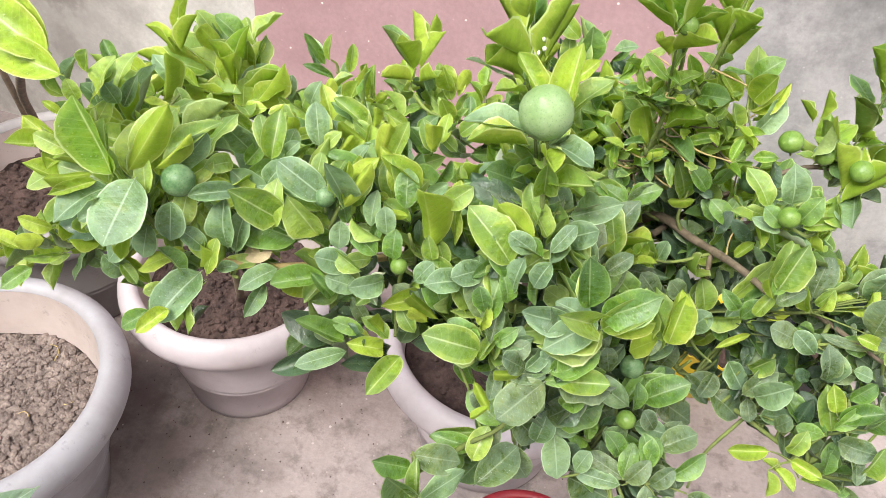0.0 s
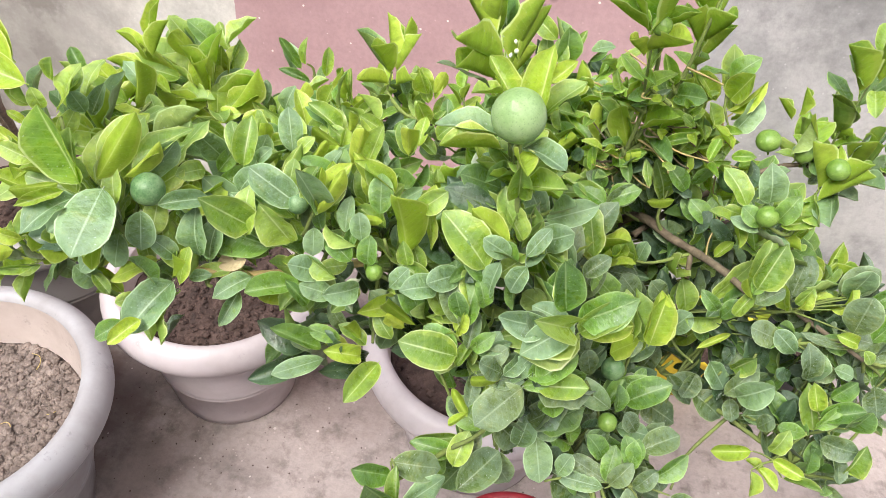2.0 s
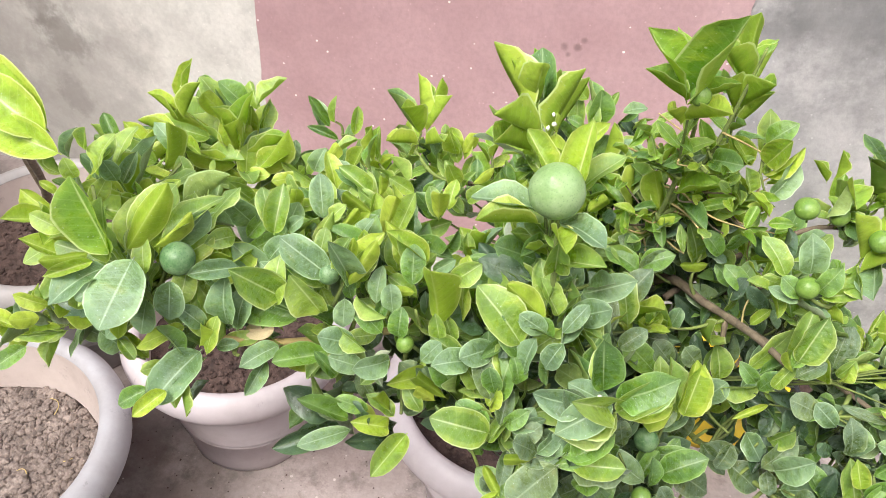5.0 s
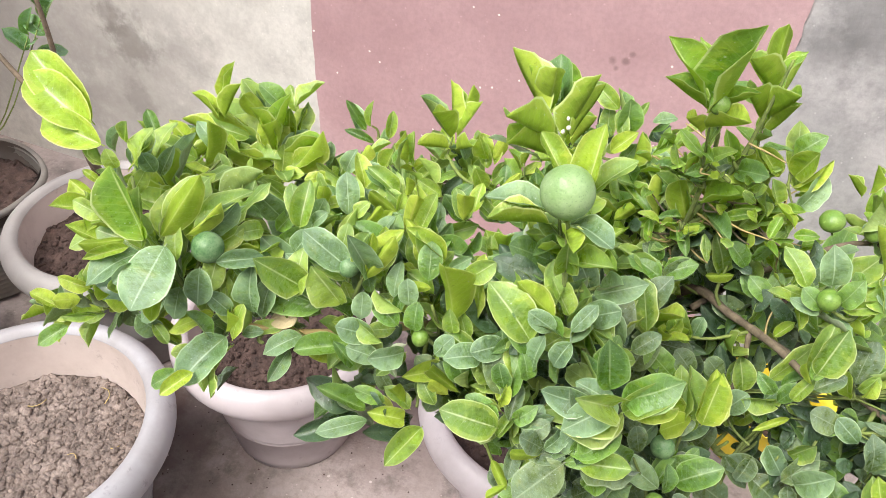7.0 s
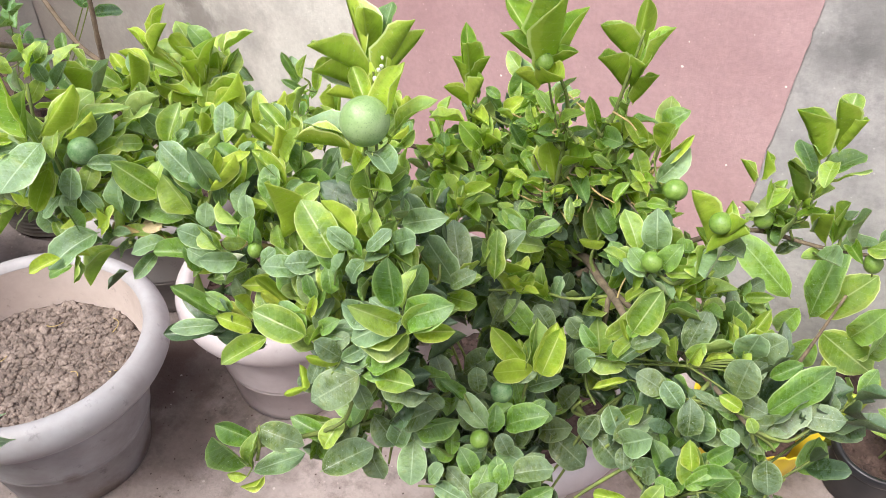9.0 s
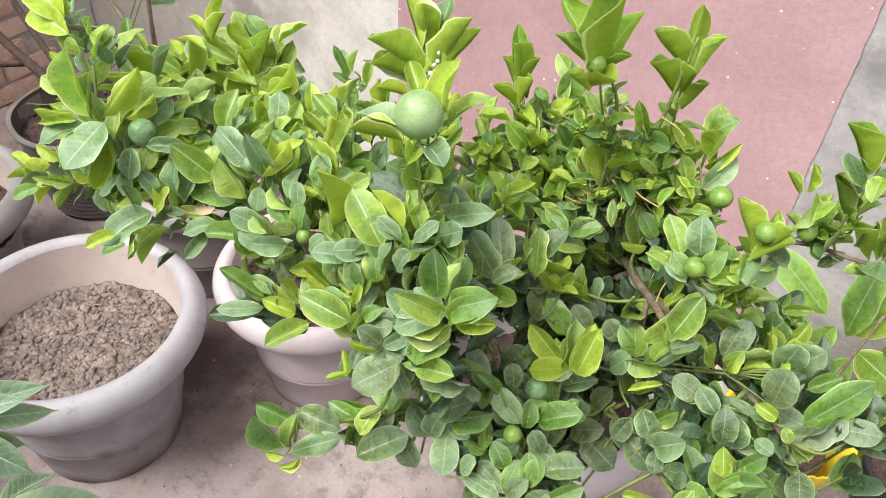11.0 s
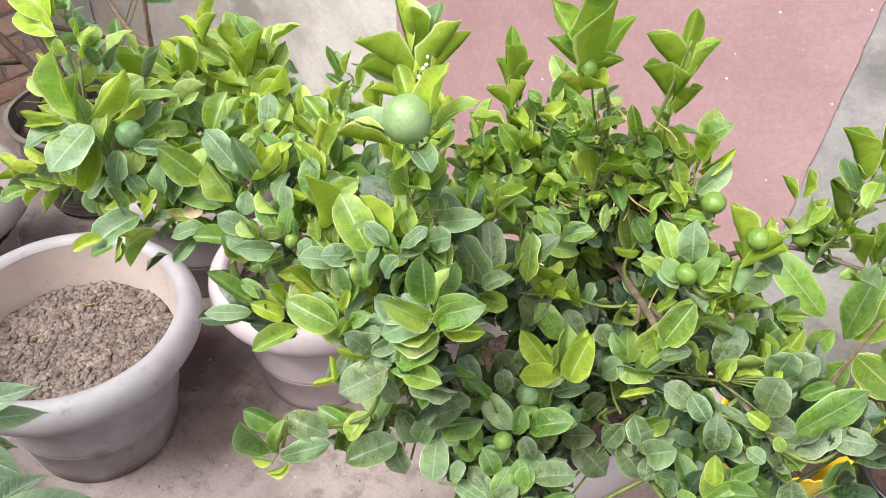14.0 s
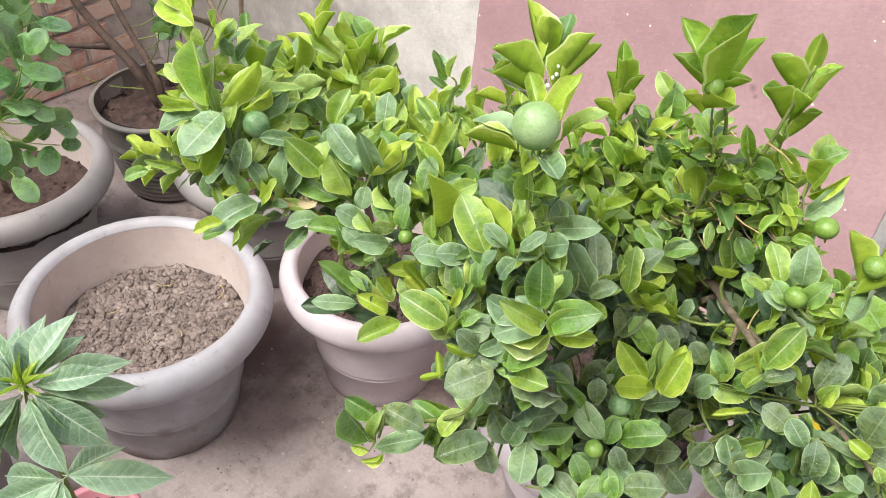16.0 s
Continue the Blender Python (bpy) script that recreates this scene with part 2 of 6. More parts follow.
    rise = maths(tr, "ADD", maths(tr, "MULTIPLY", fan, -0.2 * vein), maths(tr, "ADD", maths(tr, "MULTIPLY", broad, 1.0), maths(tr, "MULTIPLY", fine, 0.22)))
    bump(tr, b, rise, 0.75, 0.0024)
    thin = tr.nodes.new("ShaderNodeBsdfTranslucent")
    tr.links.new(mix(tr, 0.6, col, under), thin.inputs["Color"])
    join = node(tr, "ShaderNodeMixShader", Fac=through_light)
    tr.links.new(b.outputs[0], join.inputs[1])
    tr.links.new(thin.outputs[0], join.inputs[2])
    tr.links.new(join.outputs[0], tr.nodes["Material Output"].inputs["Surface"])
    return m


def bark(name, base, dark):
    m, tr, b = mat(name, 0.85)
    v = coords(tr)
    n = noise_of(tr, v, 55, 8, 0.7)
    tr.links.new(ramp(tr, n, [(0.35, dark), (0.6, base)]), b.inputs["Base Color"])
    bump(tr, b, n, 0.6, 0.003)
    return m


def rind(name, cols, rough=0.36):
    m, tr, b = mat(name, rough)
    v = coords(tr)
    n = noise_of(tr, v, 75, 6, 0.7)
    col = ramp(tr, n, [(0.38, cols[0]), (0.62, cols[1])])
    pore = node(tr, "ShaderNodeTexVoronoi", Scale=520.0)
    tr.links.new(v, pore.inputs["Vector"])
    col = mix(tr, ramp(tr, pore.outputs["Distance"], [(0.10, (0.55, 0.55, 0.55)), (0.32, (0, 0, 0))]), col, tuple(x * 0.55 for x in cols[0]))
    col = mix(tr, ramp(tr, noise_of(tr, v, 210, 4, 0.7), [(0.62, (0, 0, 0)), (0.70, (0.5, 0.5, 0.5))]), col, tuple(min(0.6, x * 1.5 + 0.05) for x in cols[1]))
    tr.links.new(col, b.inputs["Base Color"])
    bump(tr, b, maths(tr, "ADD", pore.outputs["Distance"], maths(tr, "MULTIPLY", n, 0.8)), 0.22, 0.0008)
    b.inputs["Subsurface Weight"].default_value = 0.08
    b.inputs["Subsurface Radius"].default_value = (0.004, 0.006, 0.002)
    return m


M_BRICK = brick_mat()
M_POT = plastic("white pot plastic", (0.355, 0.35, 0.372), (0.20, 0.178, 0.17), 0.9)
patchy(M_POT, ((0.12, -0.10, 0.0, 0.075, 0.8), (0.02, -0.16, 0.0, 0.055, 0.8), (0.16, 0.02, 0.02, 0.06, 0.7), (-0.1, -0.13, 0.0, 0.05, 0.6), (0.10, -0.15, 0.13, 0.03, 0.5)), (0.14, 0.10, 0.08), 1.9)
M_POT_B = plastic("clean pale pot plastic", (0.48, 0.43, 0.445), (0.29, 0.245, 0.24), 0.7)
M_POT_IN = plastic("pot inside", (0.50, 0.43, 0.40), (0.31, 0.24, 0.21), 0.8, 0.6)
M_POT_G = plastic("grey pot plastic", (0.30, 0.285, 0.28), (0.18, 0.16, 0.148), 0.7)
M_BLACK = plastic("black nursery plastic", (0.014, 0.015, 0.019), (0.06, 0.057, 0.055), 0.3, 0.3)
M_RIBBED = plastic("old dark ribbed plastic", (0.125, 0.117, 0.108), (0.30, 0.265, 0.23), 0.9, 0.6)
M_MUDDY = plastic("muddy pot inside", (0.055, 0.043, 0.037), (0.13, 0.10, 0.085), 0.7, 0.7)
M_RED = plastic("red pot plastic", (0.21, 0.014, 0.022), (0.26, 0.09, 0.085), 0.4, 0.4)
M_ROSE = plastic("rose pot plastic", (0.52, 0.20, 0.24), (0.45, 0.27, 0.27), 0.4, 0.4)
M_YELLOW = plastic("yellow plastic", (0.74, 0.56, 0.03), (0.50, 0.40, 0.10), 0.35, 0.4)
M_LIMEPOT = plastic("yellow green plastic", (0.36, 0.46, 0.05), (0.25, 0.30, 0.08), 0.3, 0.4)
M_SOIL = earth("dry grey soil", (0.205, 0.163, 0.142), (0.088, 0.069, 0.060), (0.35, 0.29, 0.255))
M_SOIL_D = earth("moist dark soil", (0.062, 0.037, 0.03), (0.026, 0.017, 0.015), (0.125, 0.082, 0.07))
M_BARK = bark("grey brown bark", (0.22, 0.17, 0.115), (0.10, 0.078, 0.052))
M_DARKBARK = bark("dark brown bark", (0.09, 0.058, 0.042), (0.04, 0.027, 0.02))
M_STRAW = bark("straw coloured stem", (0.50, 0.38, 0.17), (0.33, 0.26, 0.10))
M_CREAM = bark("withered leaf", (0.66, 0.56, 0.34), (0.52, 0.42, 0.24))
M_TWIG = bark("green twig", (0.20, 0.26, 0.06), (0.12, 0.15, 0.05))
M_DRY = bark("dry leaf litter", (0.20, 0.15, 0.115), (0.085, 0.06, 0.045))
M_LIME = rind("lime rind", ((0.12, 0.23, 0.032), (0.19, 0.30, 0.06)), 0.42)
M_LIME_P = rind("pale lime rind", ((0.21, 0.33, 0.125), (0.29, 0.41, 0.19)), 0.42)
M_LIME_D = rind("dark lime rind", ((0.06, 0.15, 0.05), (0.19, 0.30, 0.14)), 0.5)
M_BUD = rind("white bud", ((0.75, 0.75, 0.62), (0.8, 0.8, 0.7)))

UNDER = (0.76, 0.95, 0.20)
LEAF = {
    "y": ((0.360, 0.560, 0.050), (0.450, 0.640, 0.064), (0.550, 0.700, 0.085)),
    "v": ((0.180, 0.400, 0.032), (0.260, 0.490, 0.044), (0.360, 0.570, 0.064)),
    "m": ((0.210, 0.390, 0.045), (0.300, 0.480, 0.062), (0.420, 0.570, 0.092)),
    "d": ((0.122, 0.240, 0.088), (0.172, 0.305, 0.120), (0.232, 0.362, 0.166)),
    "g": ((0.085, 0.220, 0.028), (0.128, 0.280, 0.035), (0.185, 0.340, 0.048)),
    # s: lower leaves darkened; o: near-black inner leaves, crown shade put into the colour
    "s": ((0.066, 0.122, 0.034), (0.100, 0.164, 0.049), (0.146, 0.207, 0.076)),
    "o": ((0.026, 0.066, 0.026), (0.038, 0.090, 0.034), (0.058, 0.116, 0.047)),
}
EDGE = {"y": (0.82, 0.87, 0.42), "v": (0.80, 0.87, 0.45), "m": (0.74, 0.82, 0.44), "d": (0.54, 0.68, 0.44), "g": (0.60, 0.74, 0.38), "s": (0.44, 0.53, 0.33), "o": (0.19, 0.28, 0.12)}
DUST_SHEEN = {"y": 0.08, "v": 0.12, "m": 0.25, "d": 0.42, "g": 0.24, "s": 0.34, "o": 0.2}
BACK_COL = {
    "y": ((0.500, 0.680, 0.065), (0.570, 0.730, 0.085), (0.640, 0.760, 0.120)),
    "v": ((0.460, 0.660, 0.055), (0.530, 0.710, 0.075), (0.600, 0.745, 0.105)),
    "m": ((0.350, 0.540, 0.090), (0.420, 0.600, 0.120), (0.500, 0.650, 0.170)),
    "d": ((0.320, 0.370, 0.225), (0.380, 0.415, 0.295), (0.440, 0.455, 0.360)),
    "g": ((0.270, 0.400, 0.095), (0.325, 0.445, 0.120), (0.380, 0.485, 0.155)),
    # undersides of s and o, darkened with the same painted crown shade
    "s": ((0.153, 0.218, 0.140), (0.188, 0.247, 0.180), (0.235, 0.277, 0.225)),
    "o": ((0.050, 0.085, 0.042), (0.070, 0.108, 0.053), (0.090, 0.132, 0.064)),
}


def two_skins(name, kind, joined=False):
    upper = leaf_mat(name + kind, LEAF[kind], UNDER, EDGE[kind], DUST_SHEEN[kind], joined, through_light=0.40 if kind in "yvm" else 0.18 if kind in "so" else 0.32, rib=0.38 if kind in "sgo" else 0.6, margin=0.42 if kind in "sgo" else 0.8, gloss=0.42 if kind in "ds" else 0.65)
    under = leaf_mat(name + "underside " + kind, BACK_COL[kind], UNDER, EDGE[kind], DUST_SHEEN[kind] * 0.4, joined, 0.5, 0.10, 0.3, 0.3, 0.56 if kind in "yvm" else 0.20 if kind in "so" else 0.36)
    return upper, under


M_LEAF = {k: two_skins("citrus leaf ", k) for k in LEAF}
M_LEAF_J = {k: two_skins("citrus foliage ", k, True) for k in LEAF}
M_MANGO = leaf_mat("broad sapling leaf", ((0.13, 0.29, 0.15), (0.22, 0.40, 0.23), (0.36, 0.53, 0.37)), UNDER, (0.64, 0.72, 0.58), 0.6, vein=0.5, rib=0.95, margin=0.35)
M_ROUND = leaf_mat("round leaf", ((0.05, 0.16, 0.045), (0.09, 0.24, 0.065), (0.18, 0.36, 0.11)), UNDER, (0.25, 0.36, 0.18), 0.5, margin=0.3)

# ---- helpers for meshes ----


def obj(name, verts, faces, material, parent=None, label="", smooth=True, uvs=None):
    me = bpy.data.meshes.new(name)
    me.from_pydata([tuple(v) for v in verts], [], faces)
    if material:
        me.materials.append(material)
    if smooth:
        me.polygons.foreach_set("use_smooth", [True] * len(me.polygons))
    if uvs is not None:
        lay = me.uv_layers.new(name="UVMap")
        idx = np.empty(len(me.loops), dtype=np.int32)
        me.loops.foreach_get("vertex_index", idx)
        lay.data.foreach_set("uv", np.asarray(uvs, dtype=np.float32)[idx].ravel())
    me.update()
    ob = new(name, me)
    if parent:
        ob.parent = parent
    if label:
        ob["label"] = label
    return ob


def part(name, bm, material, parent=None, label="", smooth=False):
    me = bpy.data.meshes.new(name)
    bm.to_mesh(me)
    bm.free()
    me.materials.append(material)
    if smooth:
        me.polygons.foreach_set("use_smooth", [True] * len(me.polygons))
    ob = new(name, me)
    if parent:
        ob.parent = parent
    if label:
        ob["label"] = label
    return ob


def thing(name, at, label, category, group="", kind=""):
    ob = new(name)
    ob.empty_display_size = 0.05
    ob.location = at
    return tagged(ob, label, category, group, kind)


def lathe(profile, seg=72, wob=0.0, seed=0.0):
    """Spin (radius, height) pairs about z."""
    vs, fs = [], []
    n = len(profile)
    for i in range(seg):
        a = 2 * math.pi * i / seg
        for r, z in profile:
            k = 1 + wob * noise.noise((math.cos(a) * 1.5 + seed, math.sin(a) * 1.5, z * 6))
            vs.append((r * k * math.cos(a), r * k * math.sin(a), z))
    for i in range(seg):
        j = (i + 1) % seg
        for k in range(n - 1):
            fs.append((i * n + k, j * n + k, j * n + k + 1, i * n + k + 1))
    return vs, fs


def box_bm(x0, x1, y0, y1, z0, z1, bevel=0.0):
    bm = bmesh.new()
    bmesh.ops.create_cube(bm, size=1.0)
    for v in bm.verts:
        v.co = Vector((x0 + (v.co.x + 0.5) * (x1 - x0), y0 + (v.co.y + 0.5) * (y1 - y0), z0 + (v.co.z + 0.5) * (z1 - z0)))
    if bevel:
        bmesh.ops.bevel(bm, geom=bm.edges[:], offset=bevel, segments=2, affect="EDGES")
    return bm


def tube(points, r0, r1, sides=8, knob=0.0, steps=5):
    """A tapered, slightly knobbly stem through the points (Catmull-Rom)."""
    pts = [Vector(p) for p in points]
    ext = [pts[0] * 2 - pts[1]] + pts + [pts[-1] * 2 - pts[-2]]
    line = []
    for i in range(1, len(ext) - 2):
        a, b, c, d = ext[i - 1], ext[i], ext[i + 1], ext[i + 2]
        for s in range(steps):
            t = s / steps
            line.append(0.5 * (2 * b + (c - a) * t + (2 * a - 5 * b + 4 * c - d) * t * t + (3 * b - 3 * c + d - a) * t ** 3))
    line.append(pts[-1])
    vs, fs = [], []
    n = len(line)
    side = Vector((0.3, 0.9, 0.2))
    for i, p in enumerate(line):
        d = (line[min(i + 1, n - 1)] - line[max(i - 1, 0)]).normalized()
        side = (side - d * side.dot(d)).normalized()
        up = d.cross(side)
        r = r0 + (r1 - r0) * i / (n - 1)
        r *= 1 + knob * noise.noise(p * 60)
        for k in range(sides):
            a = 2 * math.pi * k / sides
            vs.append(p + (side * math.cos(a) + up * math.sin(a)) * r)
    for i in range(n - 1):
        for k in range(sides):
            l = (k + 1) % sides
            fs.append((i * sides + k, i * sides + l, (i + 1) * sides + l, (i + 1) * sides + k))
    fs.append(tuple(range(sides))[::-1])
    fs.append(tuple(range((n - 1) * sides, n * sides)))
    return vs, fs


# ---- structure ----
bm = bmesh.new()
bmesh.ops.create_grid(bm, x_segments=60, y_segments=60, size=30)
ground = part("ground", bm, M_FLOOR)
tagged(ground, "worn pinkish grey cement floor with stains and dust", "floor", kind="structure")

# unseen walls, added to close the yard and cut off low front sky
south = part("wall_south", box_bm(-2.62, 3.2, -2.23, -2.0, -0.02, 3.1, 0.004), M_WALL_R)
tagged(south, "plain grey wall added behind the yard, unseen, to block low sky", "wall", kind="structure")
east = part("wall_east", box_bm(3.2, 3.43, -2.23, 1.9, -0.02, 2.3, 0.004), M_WALL_R)
tagged(east, "plain grey end wall of the yard, added out of view", "wall", kind="structure")
WALL_Y = 1.584
wall_r = part("wall_north_grey", box_bm(-0.36, 3.198, WALL_Y, WALL_Y + 0.23, -0.02, 2.3, 0.004), M_WALL_R)
tagged(wall_r, "darker grey cement stretch of the yard wall with damp stains", "wall", kind="structure")
wall = part("wall_north", box_bm(-2.62, -0.362, WALL_Y, WALL_Y + 0.23, -0.02, 2.3, 0.004), M_WALL)
tagged(wall, "grey cement plastered yard wall with dark stains, greyer to the left", "wall", kind="structure")


def paint_panel(x0, x1, z0, z1, y):
    """A rectangle of paint with a slightly wavering brushed edge, a thin skin on the plaster."""
    vs, fs = [], []
    n, k = 60, 12
    for face in (0, 1):
        for i in range(n + 1):
            z = z0 + (z1 - z0) * i / n
            for j in range(k + 1):
                x = x0 + (x1 - x0) * j / k
                if j in (0, k):
                    x += 0.006 * noise.noise((x * 3, 4.2, z * 9)) + 0.003 * noise.noise((x, 1.2, z * 45))
                zz = z + (0.006 * noise.noise((x * 9, 2.2, z)) if i in (0, n) else 0)
                vs.append((x, y - (0.004 if face == 0 else -0.002), zz))
    m = (n + 1) * (k + 1)
    for i in range(n):
        for j in range(k):
            a = i * (k + 1) + j
            fs.append((a, a + 1, a + k + 2, a + k + 1))
    ring = list(range(k + 1)) + [i * (k + 1) + k for i in range(1, n + 1)] + [n * (k + 1) + j for j in range(k - 1, -1, -1)] + [i * (k + 1) for i in range(n - 1, 0, -1)]
    for a, b in zip(ring, ring[1:] + ring[:1]):
        fs.append((b, a, a + m, b + m))
    return vs, fs


PINK_X0, PINK_X1 = -0.912, 0.160
panel = obj("wall_paint", *paint_panel(PINK_X0, PINK_X1, 0.10, 1.55, WALL_Y), M_PINK, smooth=False)
tagged(panel, "dusty rose pink painted rectangle on the plaster wall", "wall paint", kind="structure")

side_wall = part("wall_west", box_bm(-2.62, -2.372, -1.998, 1.50, -0.02, 2.0), M_MORTAR)
tagged(side_wall, "rough red brick side wall with pale mortar", "wall", kind="structure")
pillar = part("wall_corner", box_bm(-2.62, -2.33, 1.502, WALL_Y - 0.002, -0.02, 2.2, 0.006), M_WALL)
tagged(pillar, "grey plastered corner pillar of the yard", "wall", kind="structure")

# ---- pots ----
POT_BODY = [(0.0, 0.004), (0.150, 0.0), (0.158, 0.006), (0.162, 0.03), (0.178, 0.125), (0.1815, 0.128), (0.182, 0.133), (0.180, 0.137), (0.1835, 0.140), (0.184, 0.146), (0.183, 0.150), (0.217, 0.335), (0.219, 0.345)]
POT_RIM = [(0.219, 0.322), (0.248, 0.318), (0.258, 0.322), (0.263, 0.332), (0.265, 0.346), (0.262, 0.362), (0.254, 0.376), (0.243, 0.385), (0.232, 0.388), (0.222, 0.384), (0.216, 0.375)]
POT_IN = [(0.2165, 0.374), (0.212, 0.34), (0.190, 0.20), (0.186, 0.19), (0.0, 0.188)]


def planter(at, scale, tall, m_body, m_rim, label, turn=0.0):
    p = thing("planter_pot", at, label, "plant pot", "round planters in the yard")
    p.rotation_euler = (0, 0, turn)
    p.scale = (scale, scale, tall)
    obj("body", *lathe(POT_BODY, 96), m_body, p)
    obj("rim", *lathe(POT_RIM, 96, 0.004, turn), m_rim, p, "thick rolled rim")
    obj("lining", *lathe(POT_IN, 72), M_POT_IN, p, "dusty inside wall")
    return p


def soil(at, r, material, label, rough=0.012, clods=0, big=0.008, seed=1, bulge=0.0):
    """A lumpy bed of earth, with loose clods on it."""
    rnd = random.Random(seed)
    s = thing("potting_soil", at, label, "soil", kind="")
    rings, seg = 34, 96
    vs, fs = [(0, 0, bulge)], []

    def height(x, y):
        q = Vector((x * 22 + seed, y * 22, seed * 1.7))
        return rough * (noise.noise(q) + 0.6 * noise.noise(q * 2.7) + 0.4 * noise.noise(q * 6.1)) + bulge * (1 - (x * x + y * y) / r ** 2)

    for i in range(1, rings + 1):
        for k in range(seg):
            a = 2 * math.pi * k / seg
            x, y = r * i / rings * math.cos(a), r * i / rings * math.sin(a)
            vs.append((x, y, height(x, y)))
    for k in range(seg):
        fs.append((0, 1 + k, 1 + (k + 1) % seg))
        for i in range(rings - 1):
            a, b = 1 + i * seg + k, 1 + i * seg + (k + 1) % seg
            fs.append((a, a + seg, b + seg, b))
        fs.append((1 + (rings - 1) * seg + (k + 1) % seg, 1 + (rings - 1) * seg + k, len(range(0)) + 1 + rings * seg))
    vs.append((0, 0, -0.05))
    obj("bed", vs, fs, material, s)
    if clods:
        ico = bmesh.new()
        bmesh.ops.create_icosphere(ico, subdivisions=1, radius=1.0)
        base = [v.co.copy() for v in ico.verts]
        tri = [tuple(v.index for v in f.verts) for f in ico.faces]
        ico.free()
        cv, cf = [], []
        for c in range(clods):
            a, d = rnd.uniform(0, 2 * math.pi), r * 0.97 * math.sqrt(rnd.random())
            x, y = d * math.cos(a), d * math.sin(a)
            size = big * (0.16 + 0.84 * rnd.random() ** 5)
            z = height(x, y) + size * 0.25
            stretch = Vector((rnd.uniform(0.7, 1.3), rnd.uniform(0.7, 1.3), rnd.uniform(0.7, 1.1)))
            o = len(cv)
            for b in base:
                k = 1 + 0.35 * noise.noise(b * 1.7 + Vector((c * 3.1, c, 0)))
                cv.append((x + b.x * size * stretch.x * k, y + b.y * size * stretch.y * k, z + b.z * size * stretch.z * k))
            cf += [tuple(i + o for i in t) for t in tri]
        tagged(obj("loose_earth", cv, cf, material, s, "loose crumbs and clods of earth", smooth=False), kind="stuff")
    return s


# centres, from the front of the yard to the wall
POT_A, POT_B_AT, POT_C, POT_E = (-0.941, 0.528), (-0.665, 0.959), (-0.093, 0.98), (-1.172, 1.056)
planter((*POT_A, 0), 0.997, 0.998, M_POT, M_POT, "large off-white plastic pot with only dry soil, standing on cement", 0.4)
soil((*POT_A, 0.268), 0.20, M_SOIL, "dry crumbly grey brown soil filling an empty pot", 0.005, 8500, 0.0092, 3)
planter((*POT_B_AT, 0), 0.876, 0.938, M_POT_B, M_POT_B, "pale pinkish white plastic pot with dark moist soil", 1.3)
soil((*POT_B_AT, 0.285), 0.182, M_SOIL_D, "dark moist cloddy soil in a pale pot", 0.012, 2600, 0.0075, 5)
planter((*POT_C, 0), 0.935, 0.95, M_POT_B, M_POT_B, "pale plastic pot shaded beneath the citrus bush", 2.2)
soil((*POT_C, 0.285), 0.192, M_SOIL_D, "dark moist soil under the citrus bush", 0.010, 1400, 0.0075, 7)
planter((*POT_E, 0), 0.931, 0.98, M_POT_G, M_POT_G, "weathered grey white plastic pot with loose dark soil", 3.1)
soil((*POT_E, 0.285), 0.195, M_SOIL_D, "loose dark brown soil with dry bits", 0.012, 1800, 0.008, 9)

# pot of the round-leaved shrub
BOWL = (-1.577, 0.551)
planter((*BOWL, 0), 0.985, 0.955, M_POT_G, M_POT_G, "grey white plastic pot with a round-leaved shrub", 0.9)
soil((*BOWL, 0.262), 0.214, M_SOIL_D, "dark bare soil in a bowl pot", 0.010, 300, 0.008, 11)

# old ribbed pot
KEG = (-1.685, 1.08)
keg = thing("ribbed_pot", (*KEG, 0), "old dark ribbed plastic pot with a chipped dusty rim", "plant pot")
keg.scale = (1.05, 1.05, 0.84)
prof = [(0, 0.002), (0.130, 0.0), (0.136, 0.008)]
for i in range(11):
    z = 0.012 + i * 0.021
    r = 0.138 + 0.032 * (i * 0.021) / 0.23
    prof += [(r, z), (r + 0.009, z + 0.005), (r + 0.010, z + 0.010), (r + 0.003, z + 0.0165)]
prof += [(0.172, 0.25), (0.176, 0.32), (0.178, 0.345)]
obj("body", *lathe(prof, 90, 0.02, 3), M_RIBBED, keg)
obj("rim", *lathe([(0.178, 0.340), (0.188, 0.339), (0.193, 0.346), (0.192, 0.356), (0.186, 0.360), (0.179, 0.358)], 90, 0.05, 5), M_RIBBED, keg, "cracked dusty rim")
obj("lining", *lathe([(0.1785, 0.359), (0.17, 0.25), (0, 0.248)], 60), M_MUDDY, keg, "muddy inside wall")
soil((*KEG, 0.248), 0.176, M_SOIL_D, "brown soil and roots in an old ribbed pot", 0.012, 200, 0.008, 13)


def small_pot(name, at, r_top, r_base, h, material, label, soil_mat, soil_label, lip=0.008):
    p = thing(name, at, label, "plant pot")
    t = 0.004
    obj("body", *lathe([(0, 0.002), (r_base - 0.006, 0), (r_base, 0.006), (r_top - 0.004, h - 0.02)], 64), material, p)
    obj("rim", *lathe([(r_top - 0.006, h - 0.024), (r_top + lip - 0.002, h - 0.024), (r_top + lip, h - 0.018), (r_top + lip, h - 0.004), (r_top + lip - 0.003, h), (r_top - t, h), (r_top - t - 0.004, h - 0.004), (r_base * 0.3 + r_top * 0.66, h - 0.05), (0, h - 0.052)], 64, 0.01, at[0]), material, p)
    soil((at[0], at[1], at[2] + h - 0.03), r_top * 0.955, soil_mat, soil_label, 0.006, 160, 0.006, int(abs(at[0]) * 100))
    return p


